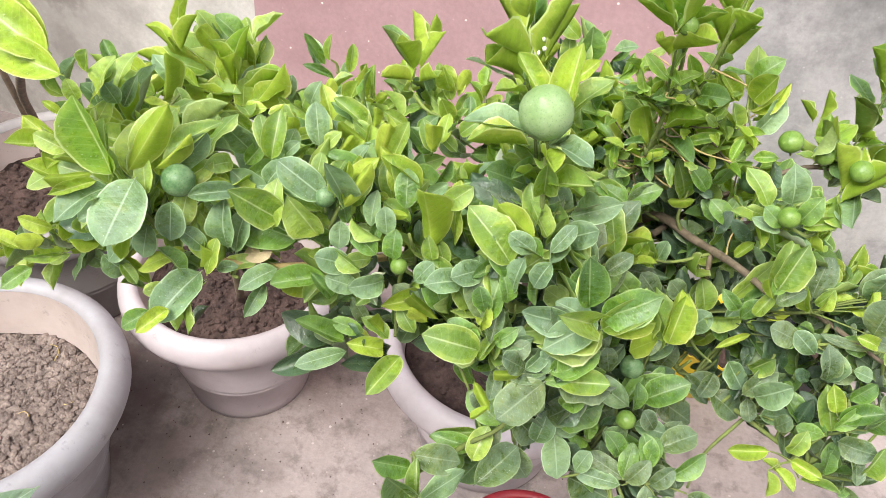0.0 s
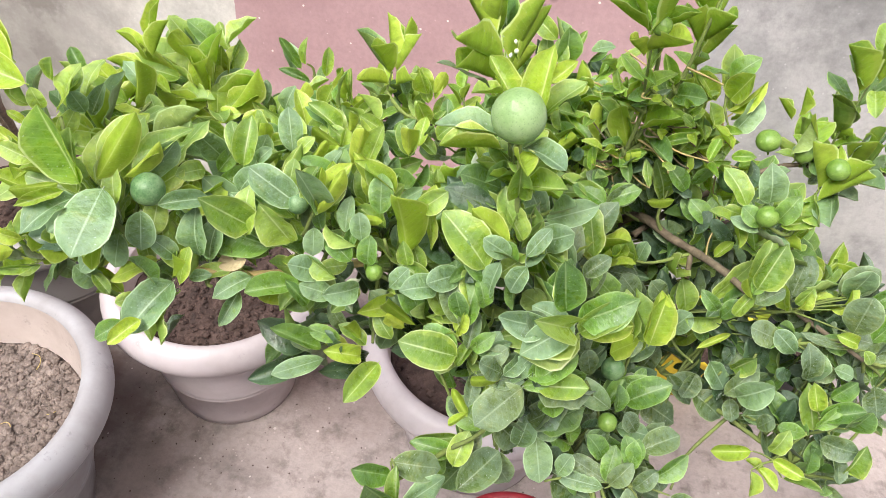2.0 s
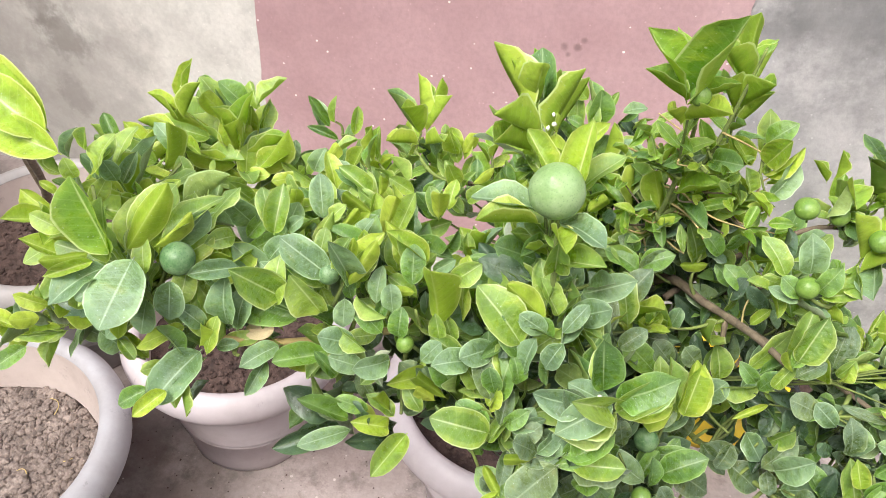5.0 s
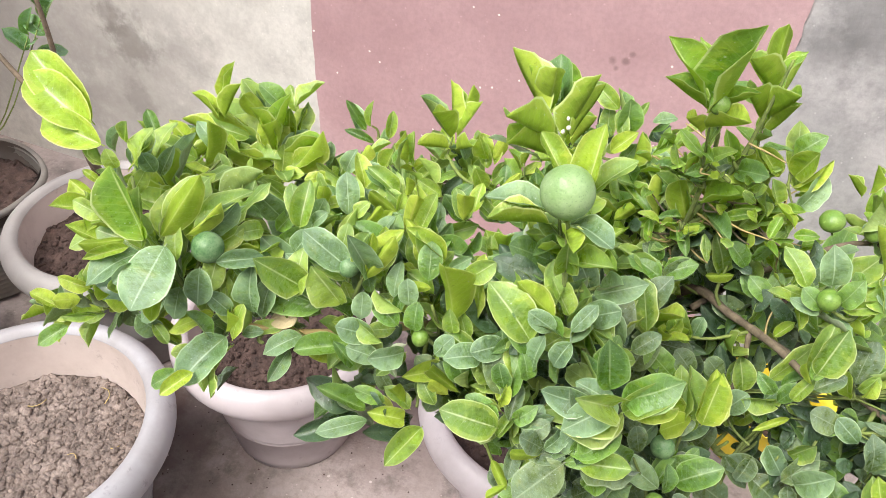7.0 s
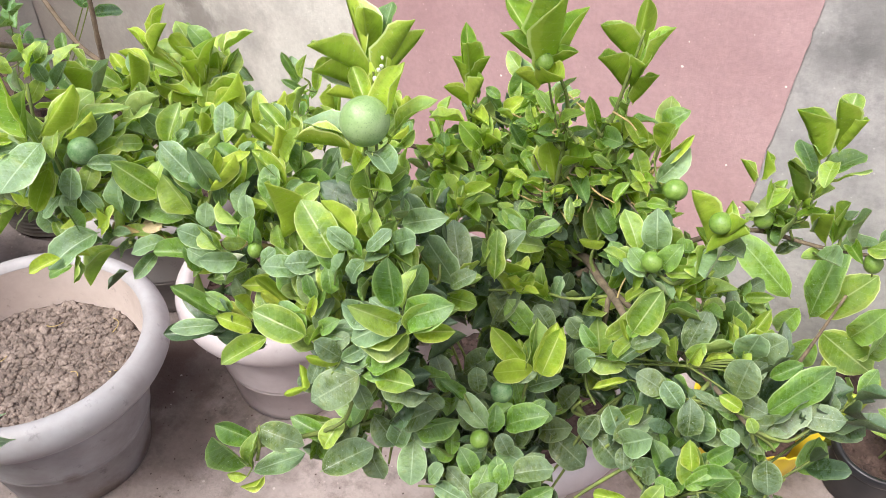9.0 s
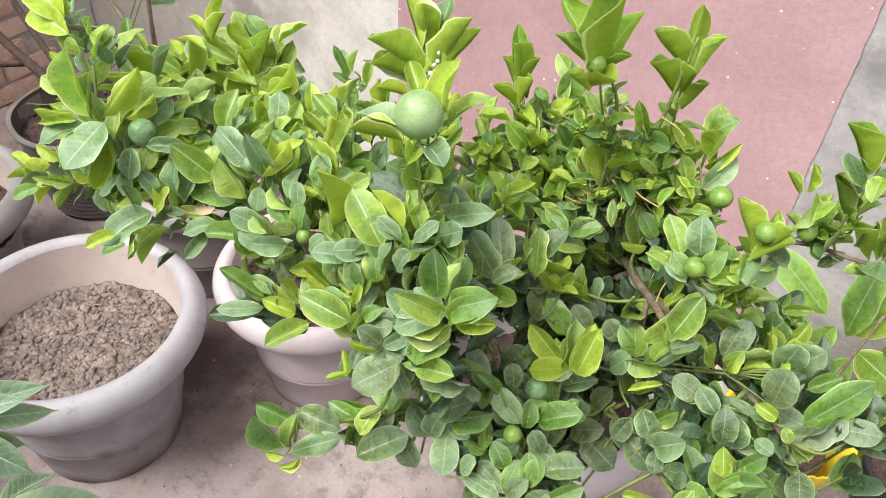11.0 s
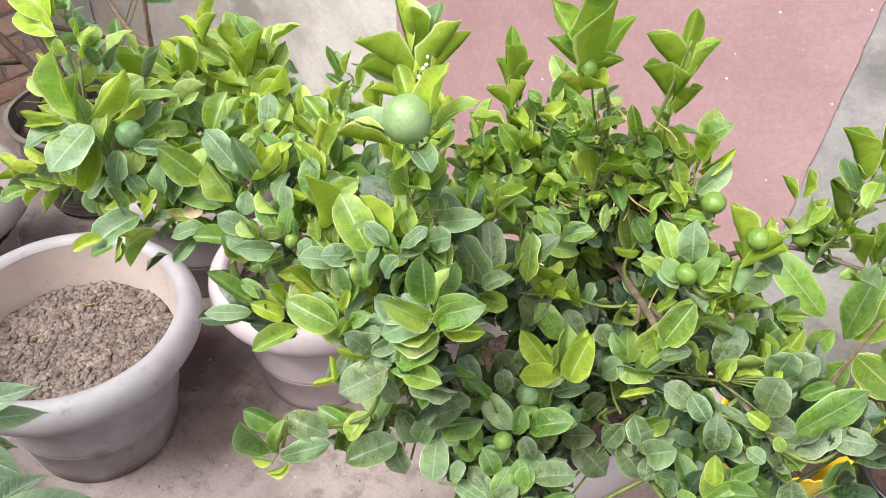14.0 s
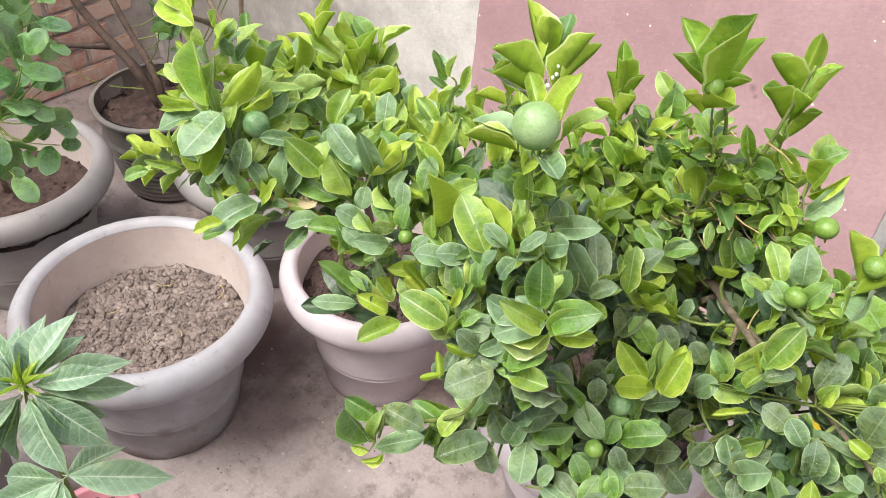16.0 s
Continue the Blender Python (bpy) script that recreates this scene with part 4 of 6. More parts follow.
def flush(plant, stem, leaves):
    """A young shoot: creased leaves that stand round the stem with their upper sides turned to it.
    Leaves: base and tip in mm from the stem's end, width in mm, kind."""
    pts = [Vector(p) for p in stem]
    root = min(plant.line, key=lambda p: (p - pts[0]).length)
    obj("twig", *tube([p - plant.at for p in [root] + pts], 0.0016, 0.0010, 7, 0.2, 4), M_TWIG, plant.root)
    axis = (pts[-1] - pts[0]).normalized()
    plant.line += pts
    for i in range(9):
        p = pts[0].lerp(pts[-1], -0.5 + 0.11 * i) + Vector((0, 0, 0.002))
        a = i * 2.4
        side = axis.orthogonal().normalized()
        out = side * math.cos(a) + axis.cross(side) * math.sin(a)
        plant.leaf(p, out + axis * GRAIN.uniform(0.4, 1.1), GRAIN.uniform(0.022, 0.036), GRAIN.uniform(0.012, 0.019), GRAIN.choice("vmg" if i > 3 else "mgs"), single=False, jitter=0.3, facing=axis * 0.8 - out * 0.5)
    for bx, by, bz, tx, ty, tz, width, kind in leaves:
        base, tip = pts[-1] + Vector((bx, by, bz)) / 1000, pts[-1] + Vector((tx, ty, tz)) / 1000
        way = tip - base
        out = tip - pts[-1]
        out -= axis * out.dot(axis)
        facing = axis * 0.7 - (out.normalized() if out.length > 0.004 else Vector((0, -1, 0))) * 0.9
        shape = GRAIN.choice(BOATS if kind in "vy" else (0, 2, 3, 7))
        plant.leaf(base, way, way.length * 1.03, width / 1000 * (1.02 if kind in "vy" else 1.1), kind, shape, jitter=0.12, facing=facing)


# the lime shoot and the shoots that stand above the crown
flush(bush, [(-0.045, 0.475, 1.170), (-0.058, 0.492, 1.210), (-0.072, 0.510, 1.248)], [
    (-6, -2, 7, -45, 23, 44, 30, "v"), (-8, 6, 4, -5, -3, 55, 26, "v"), (4, -10, 0, -24, -46, 38, 28, "v"), (9, -4, -5, 18, 25, 40, 26, "v"),
    (-4, -6, -22, -33, -35, 15, 24, "d"), (12, 2, -3, 27, 35, 27, 22, "v"), (-10, 8, 14, -28, 10, 42, 16, "v"), (0, -10, -10, -20, -50, 14, 22, "y"),
    (2, 10, 7, -13, 40, 42, 22, "g"),
])
flush(bush, [(-0.045, 0.478, 1.170), (-0.046, 0.475, 1.205)], [
    (10, -5, 21, 12, 22, 67, 28, "y"), (-6, -23, 8, -46, -43, 11, 26, "y"), (-6, -13, 10, -54, -20, 20, 24, "d"), (6, -13, 5, 38, -35, 17, 22, "d"),
    (2, -20, 3, 16, -50, 9, 20, "y"), (-6, 0, 30, -29, 12, 57, 20, "y"), (10, 10, 10, 34, 25, 45, 20, "m"),
])
flush(bush, [(0.040, 0.650, 1.160), (0.036, 0.632, 1.200), (0.033, 0.624, 1.228)], [
    (-1, 1, 5, -43, -5, 60, 30, "v"), (2, -2, 3, 18, -24, 90, 42, "v"), (-4, -9, 10, -41, -16, 32, 20, "v"), (5, -7, 10, 27, -15, 37, 14, "v"),
    (-2, -12, -6, 29, -36, 19, 24, "y"), (3, 6, 0, 19, 26, 54, 24, "v"), (-3, 6, -2, -25, 31, 47, 24, "v"), (-3, -9, -13, -18, -29, 7, 18, "y"),
])
flush(bush, [(0.084, 0.712, 1.140), (0.082, 0.718, 1.170), (0.079, 0.724, 1.205)], [
    (-2, 1, 5, -4, 11, 61, 26, "v"), (2, -2, 1, -28, -36, 44, 26, "v"), (8, 1, -7, 19, 21, 33, 24, "v"), (0, -6, -22, -23, -40, 16, 22, "v"),
    (4, -8, -21, 21, -42, 23, 24, "v"), (-4, 0, -11, -34, 18, 0, 24, "g"), (8, -9, -35, 27, -9, 2, 16, "v"), (-5, 8, 2, -33, 28, 23, 20, "v"),
    (5, 11, 0, 21, 36, 30, 18, "v"),
])
flush(bush, [(-0.096, 0.735, 1.060), (-0.096, 0.728, 1.100), (-0.095, 0.724, 1.125)], [
    (-3, 6, 0, -24, 24, 57, 26, "v"), (1, -2, 0, 6, -26, 63, 32, "v"), (-3, -2, -2, -19, -14, 35, 18, "v"), (4, -2, -1, 17, -2, 43, 18, "v"),
    (3, -4, -24, 27, -22, 25, 14, "v"), (0, -2, -25, -20, -26, 3, 18, "y"), (1, 4, -40, 35, -24, -20, 20, "y"), (-1, -4, -45, -30, -34, -30, 22, "m"),
])
flush(side_bush, [(-0.375, 0.585, 1.050), (-0.372, 0.584, 1.080), (-0.372, 0.590, 1.110)], [
    (0, 0, -5, -22, 22, 42, 24, "g"), (-2, -8, -15, -43, -5, 18, 24, "m"), (2, -5, -15, 7, -30, 30, 24, "y"), (7, -5, -25, 43, 25, -4, 18, "v"),
    (0, -10, -25, -40, -34, -15, 20, "v"), (4, 0, -10, 12, 22, 40, 18, "v"), (0, 2, -10, -13, -15, 38, 18, "v"), (2, -20, -40, -23, -50, -35, 18, "v"),
    (12, -15, -30, 37, -40, -10, 20, "m"),
])
flush(side_bush, [(-0.405, 0.550, 1.050), (-0.408, 0.555, 1.090), (-0.410, 0.560, 1.125)], [
    (-2, 0, 15, -30, 0, 33, 14, "y"), (2, 0, 15, 18, 15, 47, 15, "y"), (0, 6, 25, 2, 30, 60, 12, "y"), (0, -5, -5, -35, -15, 10, 14, "y"),
    (4, -5, -5, 30, -20, -5, 14, "y"), (-2, -4, -10, -20, -30, -25, 16, "y"),
])
flush(side_bush, [(-0.400, 0.470, 1.070), (-0.402, 0.468, 1.100), (-0.402, 0.465, 1.120)], [
    (0, 1, 0, -3, -20, 55, 24, "y"), (2, 5, 0, 17, 20, 52, 22, "d"), (-4, 1, -5, -43, 5, 30, 24, "g"), (-2, -3, -15, -28, -30, 20, 20, "y"),
    (4, -3, -15, 30, -20, 20, 20, "v"), (2, -7, -25, -13, -40, -15, 20, "m"), (6, 5, -10, 42, 25, 25, 20, "m"),
])
flush(bush, [(-0.225, 0.660, 1.050), (-0.215, 0.675, 1.080), (-0.212, 0.684, 1.100)], [
    (-3, 0, 0, -43, 6, 30, 24, "g"), (0, -2, 0, -13, -29, 40, 24, "y"), (4, 0, 0, 27, 6, 45, 18, "v"), (0, 4, 10, -13, 21, 52, 18, "v"),
    (2, 4, 10, 12, 16, 55, 16, "v"), (0, -8, -10, -23, -39, 5, 20, "y"), (6, -6, -10, 32, -29, 15, 20, "v"),
])
# the leaf tuft of the tall sapling: three broad leaves with the light behind them
for bx, by, bz, tx, ty, tz, width in ((1, 3, 7, -51, 10, 52, 36), (7, -5, 8, -45, -3, 43, 36), (20, -11, 2, -31, -15, 16, 30)):
    base, tip = Vector((-0.40, 0.395, 1.222)) + Vector((bx, by, bz)) / 1000, Vector((-0.40, 0.395, 1.222)) + Vector((tx, ty, tz)) / 1000
    tall.leaf(base, tip - base, (tip - base).length * 1.03, width / 1000, "y", 0, 0.05, facing=FACING)
flush(bush, [(0.190, 0.585, 1.045), (0.200, 0.60, 1.09), (0.208, 0.618, 1.125)], [
    (-1, -3, -2, -27, -13, 47, 22, "v"), (1, 2, 4, 3, 17, 33, 20, "v"), (6, -8, 4, 24, -18, 44, 16, "v"), (-1, -8, -9, 28, -23, 34, 18, "v"),
    (-3, -3, -6, 0, -38, -13, 22, "m"), (13, 2, -5, 8, -38, -9, 26, "d"), (-8, -3, -17, -24, -18, -7, 20, "g"), (6, 12, -12, 29, -8, 2, 24, "s"),
])
# the far branch towards the wall
bush.limb("branch", [(0.16, 0.77, 0.985), (0.225, 0.815, 1.005), (0.30, 0.82, 1.012), (0.38, 0.825, 1.028)], 0.0032, 0.0018, M_BARK)
flush(bush, [(0.262, 0.818, 1.030), (0.266, 0.820, 1.080), (0.270, 0.822, 1.125)], [
    (-4, -2, -13, -44, -22, 42, 20, "v"), (-1, -2, -6, -25, 8, 22, 26, "g"), (1, -2, 7, -13, -22, 64, 30, "v"), (1, 8, 23, 1, 38, 46, 26, "m"),
    (6, -2, 2, 19, -12, 50, 24, "v"), (10, -2, -34, 34, -22, 11, 22, "m"), (-3, -2, -52, -24, -22, -4, 30, "d"), (-8, -2, -65, -37, -22, -20, 34, "m"),
    (7, -2, -8, 5, -42, -10, 18, "m"), (-6, 8, -35, -30, 38, -15, 26, "g"), (2, 8, -35, 30, 38, -10, 26, "g"),
])
flush(bush, [(0.245, 0.818, 1.015), (0.245, 0.818, 1.035)], [
    (-13, 2, 34, -23, -28, 3, 30, "g"), (-12, 2, 31, -10, -48, 34, 30, "v"), (-33, 2, 27, -55, 2, 50, 10, "v"), (-28, 2, 33, -30, 2, 69, 10, "v"),
    (19, 2, 6, 16, -28, -17, 32, "g"), (42, 2, -8, 41, -8, 35, 26, "d"), (57, 2, -19, 53, -28, 38, 26, "v"), (59, 2, 9, 65, 2, 41, 22, "m"),
    (84, 2, -4, 75, -8, 45, 26, "d"), (52, 2, -32, 79, -38, -13, 26, "d"), (80, 2, -8, 94, -38, 4, 20, "v"), (-24, -18, -45, -48, -58, -73, 40, "d"),
    (7, -8, -10, -21, -18, 7, 20, "d"), (95, 2, -5, 125, -18, 25, 26, "m"), (105, 2, -5, 115, 32, 35, 26, "d"), (130, 2, -5, 155, -18, 15, 26, "v"),
])

spray("lime_left", (-0.323, 0.362, 1.161), [
    (-12, -8, 6, 147, 65, 61, 34, "v"), (-5, 0, 7, 61, 45, 57, 24, "y"), (-6, -8, -2, -93, -56, 43, 30, "d"), (-14, -9, 0, -117, 0, 44, 23, "d"),
    (-23, -13, 12, -133, 4, 31, 15, "y"), (-21, -13, 5, -130, 1, 33, 10, "y"), (8, -2, -10, 114, 61, 29, 13, "g"), (8, 14, 4, 45, 35, 38, 13, "y"),
    (10, 20, 7, 58, 24, 53, 16, "d"), (31, 13, -14, 37, -2, 37, 15, "d"), (24, 5, -14, -82, -59, 31, 21, "d"),
])
spray("behind_left", (-0.367, 0.384, 1.204), [
    (6, 6, 2, 53, 70, 33, 20, "m"), (-7, 16, 14, 20, 73, 21, 13, "m"), (-4, -3, 4, -104, 76, 18, 12, "m"), (-10, -17, 0, -145, 54, 13, 8, "y"),
    (2, -20, -12, -114, 68, 13, 9, "y"), (13, 17, -8, -115, 72, 19, 13, "d"),
])
spray("top_left", (-0.401, 0.506, 1.112), [
    (-2, 9, -2, 55, 74, 51, 23, "y"), (-9, 11, 5, -152, 35, 47, 21, "m"), (-17, -33, 10, 110, 84, 34, 20, "y"), (1, 30, 5, 171, 53, 34, 17, "d"),
    (20, 11, -11, -178, 81, 28, 16, "m"), (7, -28, -7, -125, 69, 29, 20, "m"),
])
spray("second_left", (-0.367, 0.585, 1.102), [
    (-1, 0, -6, 178, 81, 43, 24, "y"), (3, -10, -13, -149, 22, 50, 17, "y"), (-19, -2, 10, -156, 38, 53, 17, "m"), (-14, 9, 24, -125, 60, 36, 21, "m"),
    (-1, 24, 29, -158, 57, 36, 22, "g"), (-1, 11, 7, 77, 70, 39, 11, "m"), (17, -8, -21, 38, 44, 56, 19, "y"), (16, -24, -31, -125, 42, 27, 17, "m"),
])
spray("third_left", (-0.275, 0.451, 1.133), [
    (25, -17, 18, 86, 64, 38, 22, "m"), (-4, 7, -2, -134, 57, 33, 21, "d"), (-38, 59, -24, -132, 55, 29, 19, "g"), (-9, -17, 6, -112, 22, 25, 16, "d"),
    (26, -31, 3, 28, 56, 26, 17, "d"),
])
spray("left_mid", (-0.247, 0.387, 1.104), [
    (19, 12, 20, -135, 50, 51, 30, "m"), (49, 18, 8, -153, 61, 44, 29, "m"), (-20, -7, -9, 137, 82, 41, 24, "d"), (-33, -17, -5, -163, 55, 26, 15, "d"),
    (-14, -6, -13, 89, 59, 35, 21, "d"),
])
spray("left_low", (-0.257, 0.368, 1.079), [
    (-22, -8, 7, -108, -11, 52, 29, "d"), (-30, -46, -2, -114, -3, 28, 15, "y"), (-24, -8, 8, 64, 72, 22, 15, "y"), (25, 28, -8, -127, -3, 34, 17, "d"),
    (65, 35, -8, -146, -2, 44, 21, "g"), (-15, -1, 3, 26, 14, 17, 10, "d"),
])
spray("left_sprig", (-0.379, 0.361, 1.083), [
    (-25, -22, 11, -126, 21, 22, 15, "y"), (-15, -20, -6, -138, 13, 28, 8, "m"), (-14, -4, 4, -115, 53, 18, 12, "y"), (1, 2, -20, 13, -52, 28, 20, "d"),
    (22, 19, -2, -124, -34, 30, 21, "d"), (39, 22, 12, -93, -54, 29, 20, "d"), (-7, 3, 1, -160, 83, 19, 13, "d"),
])
spray("dark_tip", (-0.308, 0.696, 1.063), [
    (-13, 2, 4, 178, 53, 41, 12, "g"), (-8, 2, 11, 113, 69, 28, 9, "g"), (-4, 4, -11, -164, 26, 36, 10, "g"), (18, -5, 6, 93, 67, 32, 14, "g"),
    (7, -3, -10, 77, 62, 24, 10, "g"),
], bare=True)
spray("back_second", (-0.164, 0.636, 1.085), [
    (-9, 51, -5, -152, 69, 31, 20, "y"), (-2, 51, -3, 34, 66, 27, 15, "y"), (8, -3, -3, -157, 66, 30, 19, "y"), (-29, 43, -6, -153, 73, 19, 12, "d"),
    (22, 0, 2, 26, 43, 26, 10, "y"), (7, -64, 2, 112, 87, 33, 21, "y"), (-25, -38, 3, -171, 31, 29, 16, "m"), (27, -41, 12, 4, 53, 24, 15, "m"),
])
spray("lime_two", (-0.186, 0.413, 1.144), [
    (-5, -2, 2, 179, 33, 47, 24, "d"), (-7, 8, 12, 30, 64, 22, 14, "m"), (5, -1, -4, 50, 56, 41, 13, "y"), (-2, 1, 3, 103, 64, 20, 10, "m"),
    (3, 0, -3, 79, 71, 36, 8, "y"), (6, -6, -10, -74, -59, 23, 15, "d"),
])
spray("upper_mid", (-0.234, 0.530, 1.117), [
    (4, -49, 18, 119, 55, 37, 19, "d"), (-24, -48, 17, 38, 78, 24, 14, "y"), (12, -55, 25, 20, 56, 19, 12, "m"), (20, -61, 19, 40, 46, 28, 10, "y"),
    (30, -4, -2, -164, 38, 33, 15, "y"), (19, 21, -4, -176, 45, 37, 19, "m"), (-28, 82, -32, 15, 63, 33, 19, "y"), (-59, 92, -38, 16, 63, 25, 16, "m"),
    (26, 22, -3, 71, 76, 21, 11, "y"),
])
spray("upper_mid", (-0.225, 0.502, 1.125), [
    (43, -9, 0, 61, 70, 37, 19, "y"), (51, -1, -4, 61, 57, 39, 18, "m"), (-54, 39, -17, -126, 32, 22, 14, "m"), (-59, 74, -23, 21, 70, 26, 17, "d"),
    (-14, -66, 32, 21, 51, 17, 11, "d"), (33, -37, 13, 34, 72, 22, 14, "d"),
])
spray("centre", (-0.132, 0.426, 1.122), [
    (22, -4, -11, 135, 79, 59, 34, "y"), (1, 30, 20, -172, 43, 40, 15, "y"), (-5, 9, 13, 104, 61, 31, 18, "g"), (-1, 7, 10, -160, 9, 20, 10, "y"),
    (23, 19, 19, 7, 47, 28, 18, "m"), (25, -9, -15, 157, 74, 22, 14, "m"), (-5, -18, -17, 101, 78, 25, 16, "g"), (-17, -20, -15, 172, 38, 29, 16, "g"),
    (-14, -7, -4, 139, 79, 24, 15, "d"), (-28, -7, 0, 101, 48, 29, 13, "d"),
])
spray("centre_right", (-0.031, 0.447, 1.139), [
    (-13, -35, -9, 170, 49, 53, 31, "m"), (-1, -21, 9, 180, 39, 40, 18, "y"), (-4, 3, 2, 136, 59, 32, 17, "m"), (-21, 37, 10, -148, 33, 38, 24, "g"),
    (-6, 53, -3, 175, 42, 44, 25, "d"), (2, -29, 5, -158, 40, 26, 15, "d"), (12, -28, 7, 53, 39, 27, 12, "d"), (15, -33, 4, -128, -51, 24, 16, "d"),
    (15, 53, -27, -178, 64, 35, 21, "d"),
])
spray("centre_low", (-0.108, 0.400, 1.101), [
    (-30, -6, -6, -121, 19, 32, 19, "d"), (-58, -6, 0, -136, 37, 32, 19, "d"), (-7, -4, -1, 27, 57, 22, 14, "d"), (-47, -15, -14, -158, 28, 29, 16, "d"),
    (29, 8, 2, -135, 23, 31, 20, "d"), (69, 3, 9, 88, 75, 30, 17, "d"), (44, 20, 11, -127, 14, 31, 19, "d"),
])
spray("right_shoot", (0.122, 0.710, 1.124), [
    (2, 9, 5, -39, 66, 43, 28, "y"), (-4, 16, 23, -5, 58, 33, 22, "g"), (12, -17, -15, 39, 53, 43, 22, "d"), (3, 3, -3, 5, 52, 43, 13, "y"),
    (-9, 2, 6, 179, 43, 38, 18, "y"), (-4, -12, -16, -168, 67, 30, 18, "m"),
], bare=True)
spray("yellow_leaf", (0.037, 0.666, 1.079), [
    (3, 5, 3, -171, 72, 44, 27, "y"), (-3, -5, -3, -19, 40, 24, 14, "y"),
])
spray("back_mid", (-0.020, 0.729, 1.096), [
    (-23, 13, 19, -68, 83, 41, 27, "g"), (-31, -9, 9, 17, 50, 34, 19, "y"), (-16, 3, -45, 53, 66, 46, 27, "g"), (14, -5, -25, -166, 8, 32, 19, "m"),
    (15, -15, -32, 28, 42, 36, 19, "g"), (-32, -17, 34, -166, 33, 19, 11, "g"), (37, 2, 4, 171, 20, 31, 15, "d"), (38, -8, 7, 12, 24, 34, 17, "g"),
    (0, 36, 29, 15, 22, 25, 13, "d"),
])
spray("inner", (0.094, 0.678, 1.039), [
    (-1, 7, -22, 177, 72, 47, 31, "m"), (9, 0, -12, -170, -19, 27, 13, "y"), (-43, 2, 14, -127, -64, 26, 18, "d"), (16, -5, 5, 174, 48, 31, 19, "m"),
    (19, -5, 15, -22, 64, 30, 19, "m"),
])
spray("fan", (0.032, 0.629, 1.045), [
    (3, -10, 1, 170, 23, 37, 21, "g"), (-4, 16, 0, -174, 61, 23, 15, "g"), (1, -6, -1, 23, 33, 35, 19, "g"),
])
spray("bud", (0.024, 0.401, 1.110), [
    (-4, 2, 6, 139, 70, 45, 26, "g"), (4, 2, 0, 4, 41, 46, 28, "g"), (-8, -6, -2, -171, -4, 42, 22, "d"), (3, 0, -2, 173, 9, 32, 17, "d"),
    (5, 2, -1, -138, -17, 45, 25, "d"),
])
spray("under_bud", (-0.040, 0.383, 1.068), [
    (-17, 9, 16, 136, 47, 35, 17, "g"), (-12, 9, 14, 91, 56, 39, 22, "m"), (-6, -1, 1, 92, 40, 31, 13, "d"), (-4, 0, 2, 15, 49, 23, 13, "g"),
    (0, -1, 0, 27, 15, 29, 10, "d"), (6, -2, 0, 0, -21, 27, 17, "g"), (30, -6, -19, 54, 44, 28, 16, "d"), (3, -7, -14, 4, -2, 38, 15, "d"),
])
spray("under_bud", (-0.009, 0.381, 1.029), [
    (12, 2, 25, 34, 27, 35, 21, "g"), (8, 1, 13, 21, 17, 45, 15, "m"), (-10, -2, 18, -65, -49, 33, 23, "d"), (-28, -2, 21, -83, -25, 26, 12, "d"),
    (-26, -16, -14, -162, 41, 21, 14, "g"), (29, 15, -30, 16, 57, 30, 20, "g"), (14, 3, -33, 168, 57, 24, 17, "d"),
])
spray("dark_lime", (0.086, 0.521, 0.887), [
    (2, 22, 28, 31, 29, 39, 20, "d"), (-17, 7, 24, 179, 50, 27, 18, "g"), (-4, -3, -7, -166, 35, 42, 28, "g"), (18, 39, -54, -2, 42, 45, 28, "g"),
    (14, -19, -12, 51, 72, 39, 27, "g"), (-13, -47, 21, 172, 53, 34, 23, "g"),
])
spray("glow_leaf", (0.115, 0.569, 0.945), [
    (-11, -27, 8, 73, 80, 57, 34, "y"), (-29, -25, 6, 167, 60, 27, 19, "y"), (12, 3, -2, 2, 67, 32, 22, "d"), (28, 49, -12, 153, 71, 33, 21, "d"),
])
spray("right_pair", (0.178, 0.543, 1.046), [
    (0, 3, 6, 55, 66, 47, 30, "m"), (-1, 1, 1, 75, 58, 24, 14, "g"), (0, -1, -2, 156, 53, 22, 9, "y"), (2, -3, -5, 25, 37, 28, 16, "d"),
])
spray("lime_r", (0.174, 0.589, 1.095), [
    (-4, 8, 13, 179, 77, 38, 25, "d"), (-5, -3, -4, 178, 40, 25, 16, "g"), (5, 0, 2, -11, 74, 31, 19, "g"), (-5, -4, -10, 161, 9, 27, 11, "d"),
    (9, 0, -1, 4, 27, 33, 14, "m"),
])
spray("fan", (0.031, 0.633, 1.044), [
    (1, -7, -2, 173, 27, 33, 17, "m"), (-3, 14, 1, -163, 44, 25, 17, "g"), (2, -7, 1, 9, 39, 34, 21, "g"),
])
spray("centre_right", (0.002, 0.497, 1.087), [
    (19, 15, -25, 135, 40, 55, 27, "d"), (22, 77, -50, 41, 62, 43, 25, "d"), (24, -17, -6, 30, 42, 27, 16, "g"), (-33, -24, 36, 155, 50, 35, 19, "m"),
    (-32, -52, 46, -177, 32, 43, 20, "y"),
])
spray("right_low", (0.211, 0.555, 0.964), [
    (12, 30, 53, 75, 52, 42, 23, "d"), (16, 26, 50, 8, 67, 23, 15, "m"), (11, 2, 22, -166, 29, 32, 23, "d"), (-19, -8, -24, -18, 61, 31, 22, "m"),
    (-10, -29, -38, -26, 56, 42, 28, "d"), (-38, 3, -32, -34, -37, 31, 24, "d"), (-45, 0, -51, -107, -51, 30, 20, "d"), (29, -2, 15, 174, 39, 29, 19, "d"),
    (43, -22, 4, 128, 72, 36, 23, "d"),
])
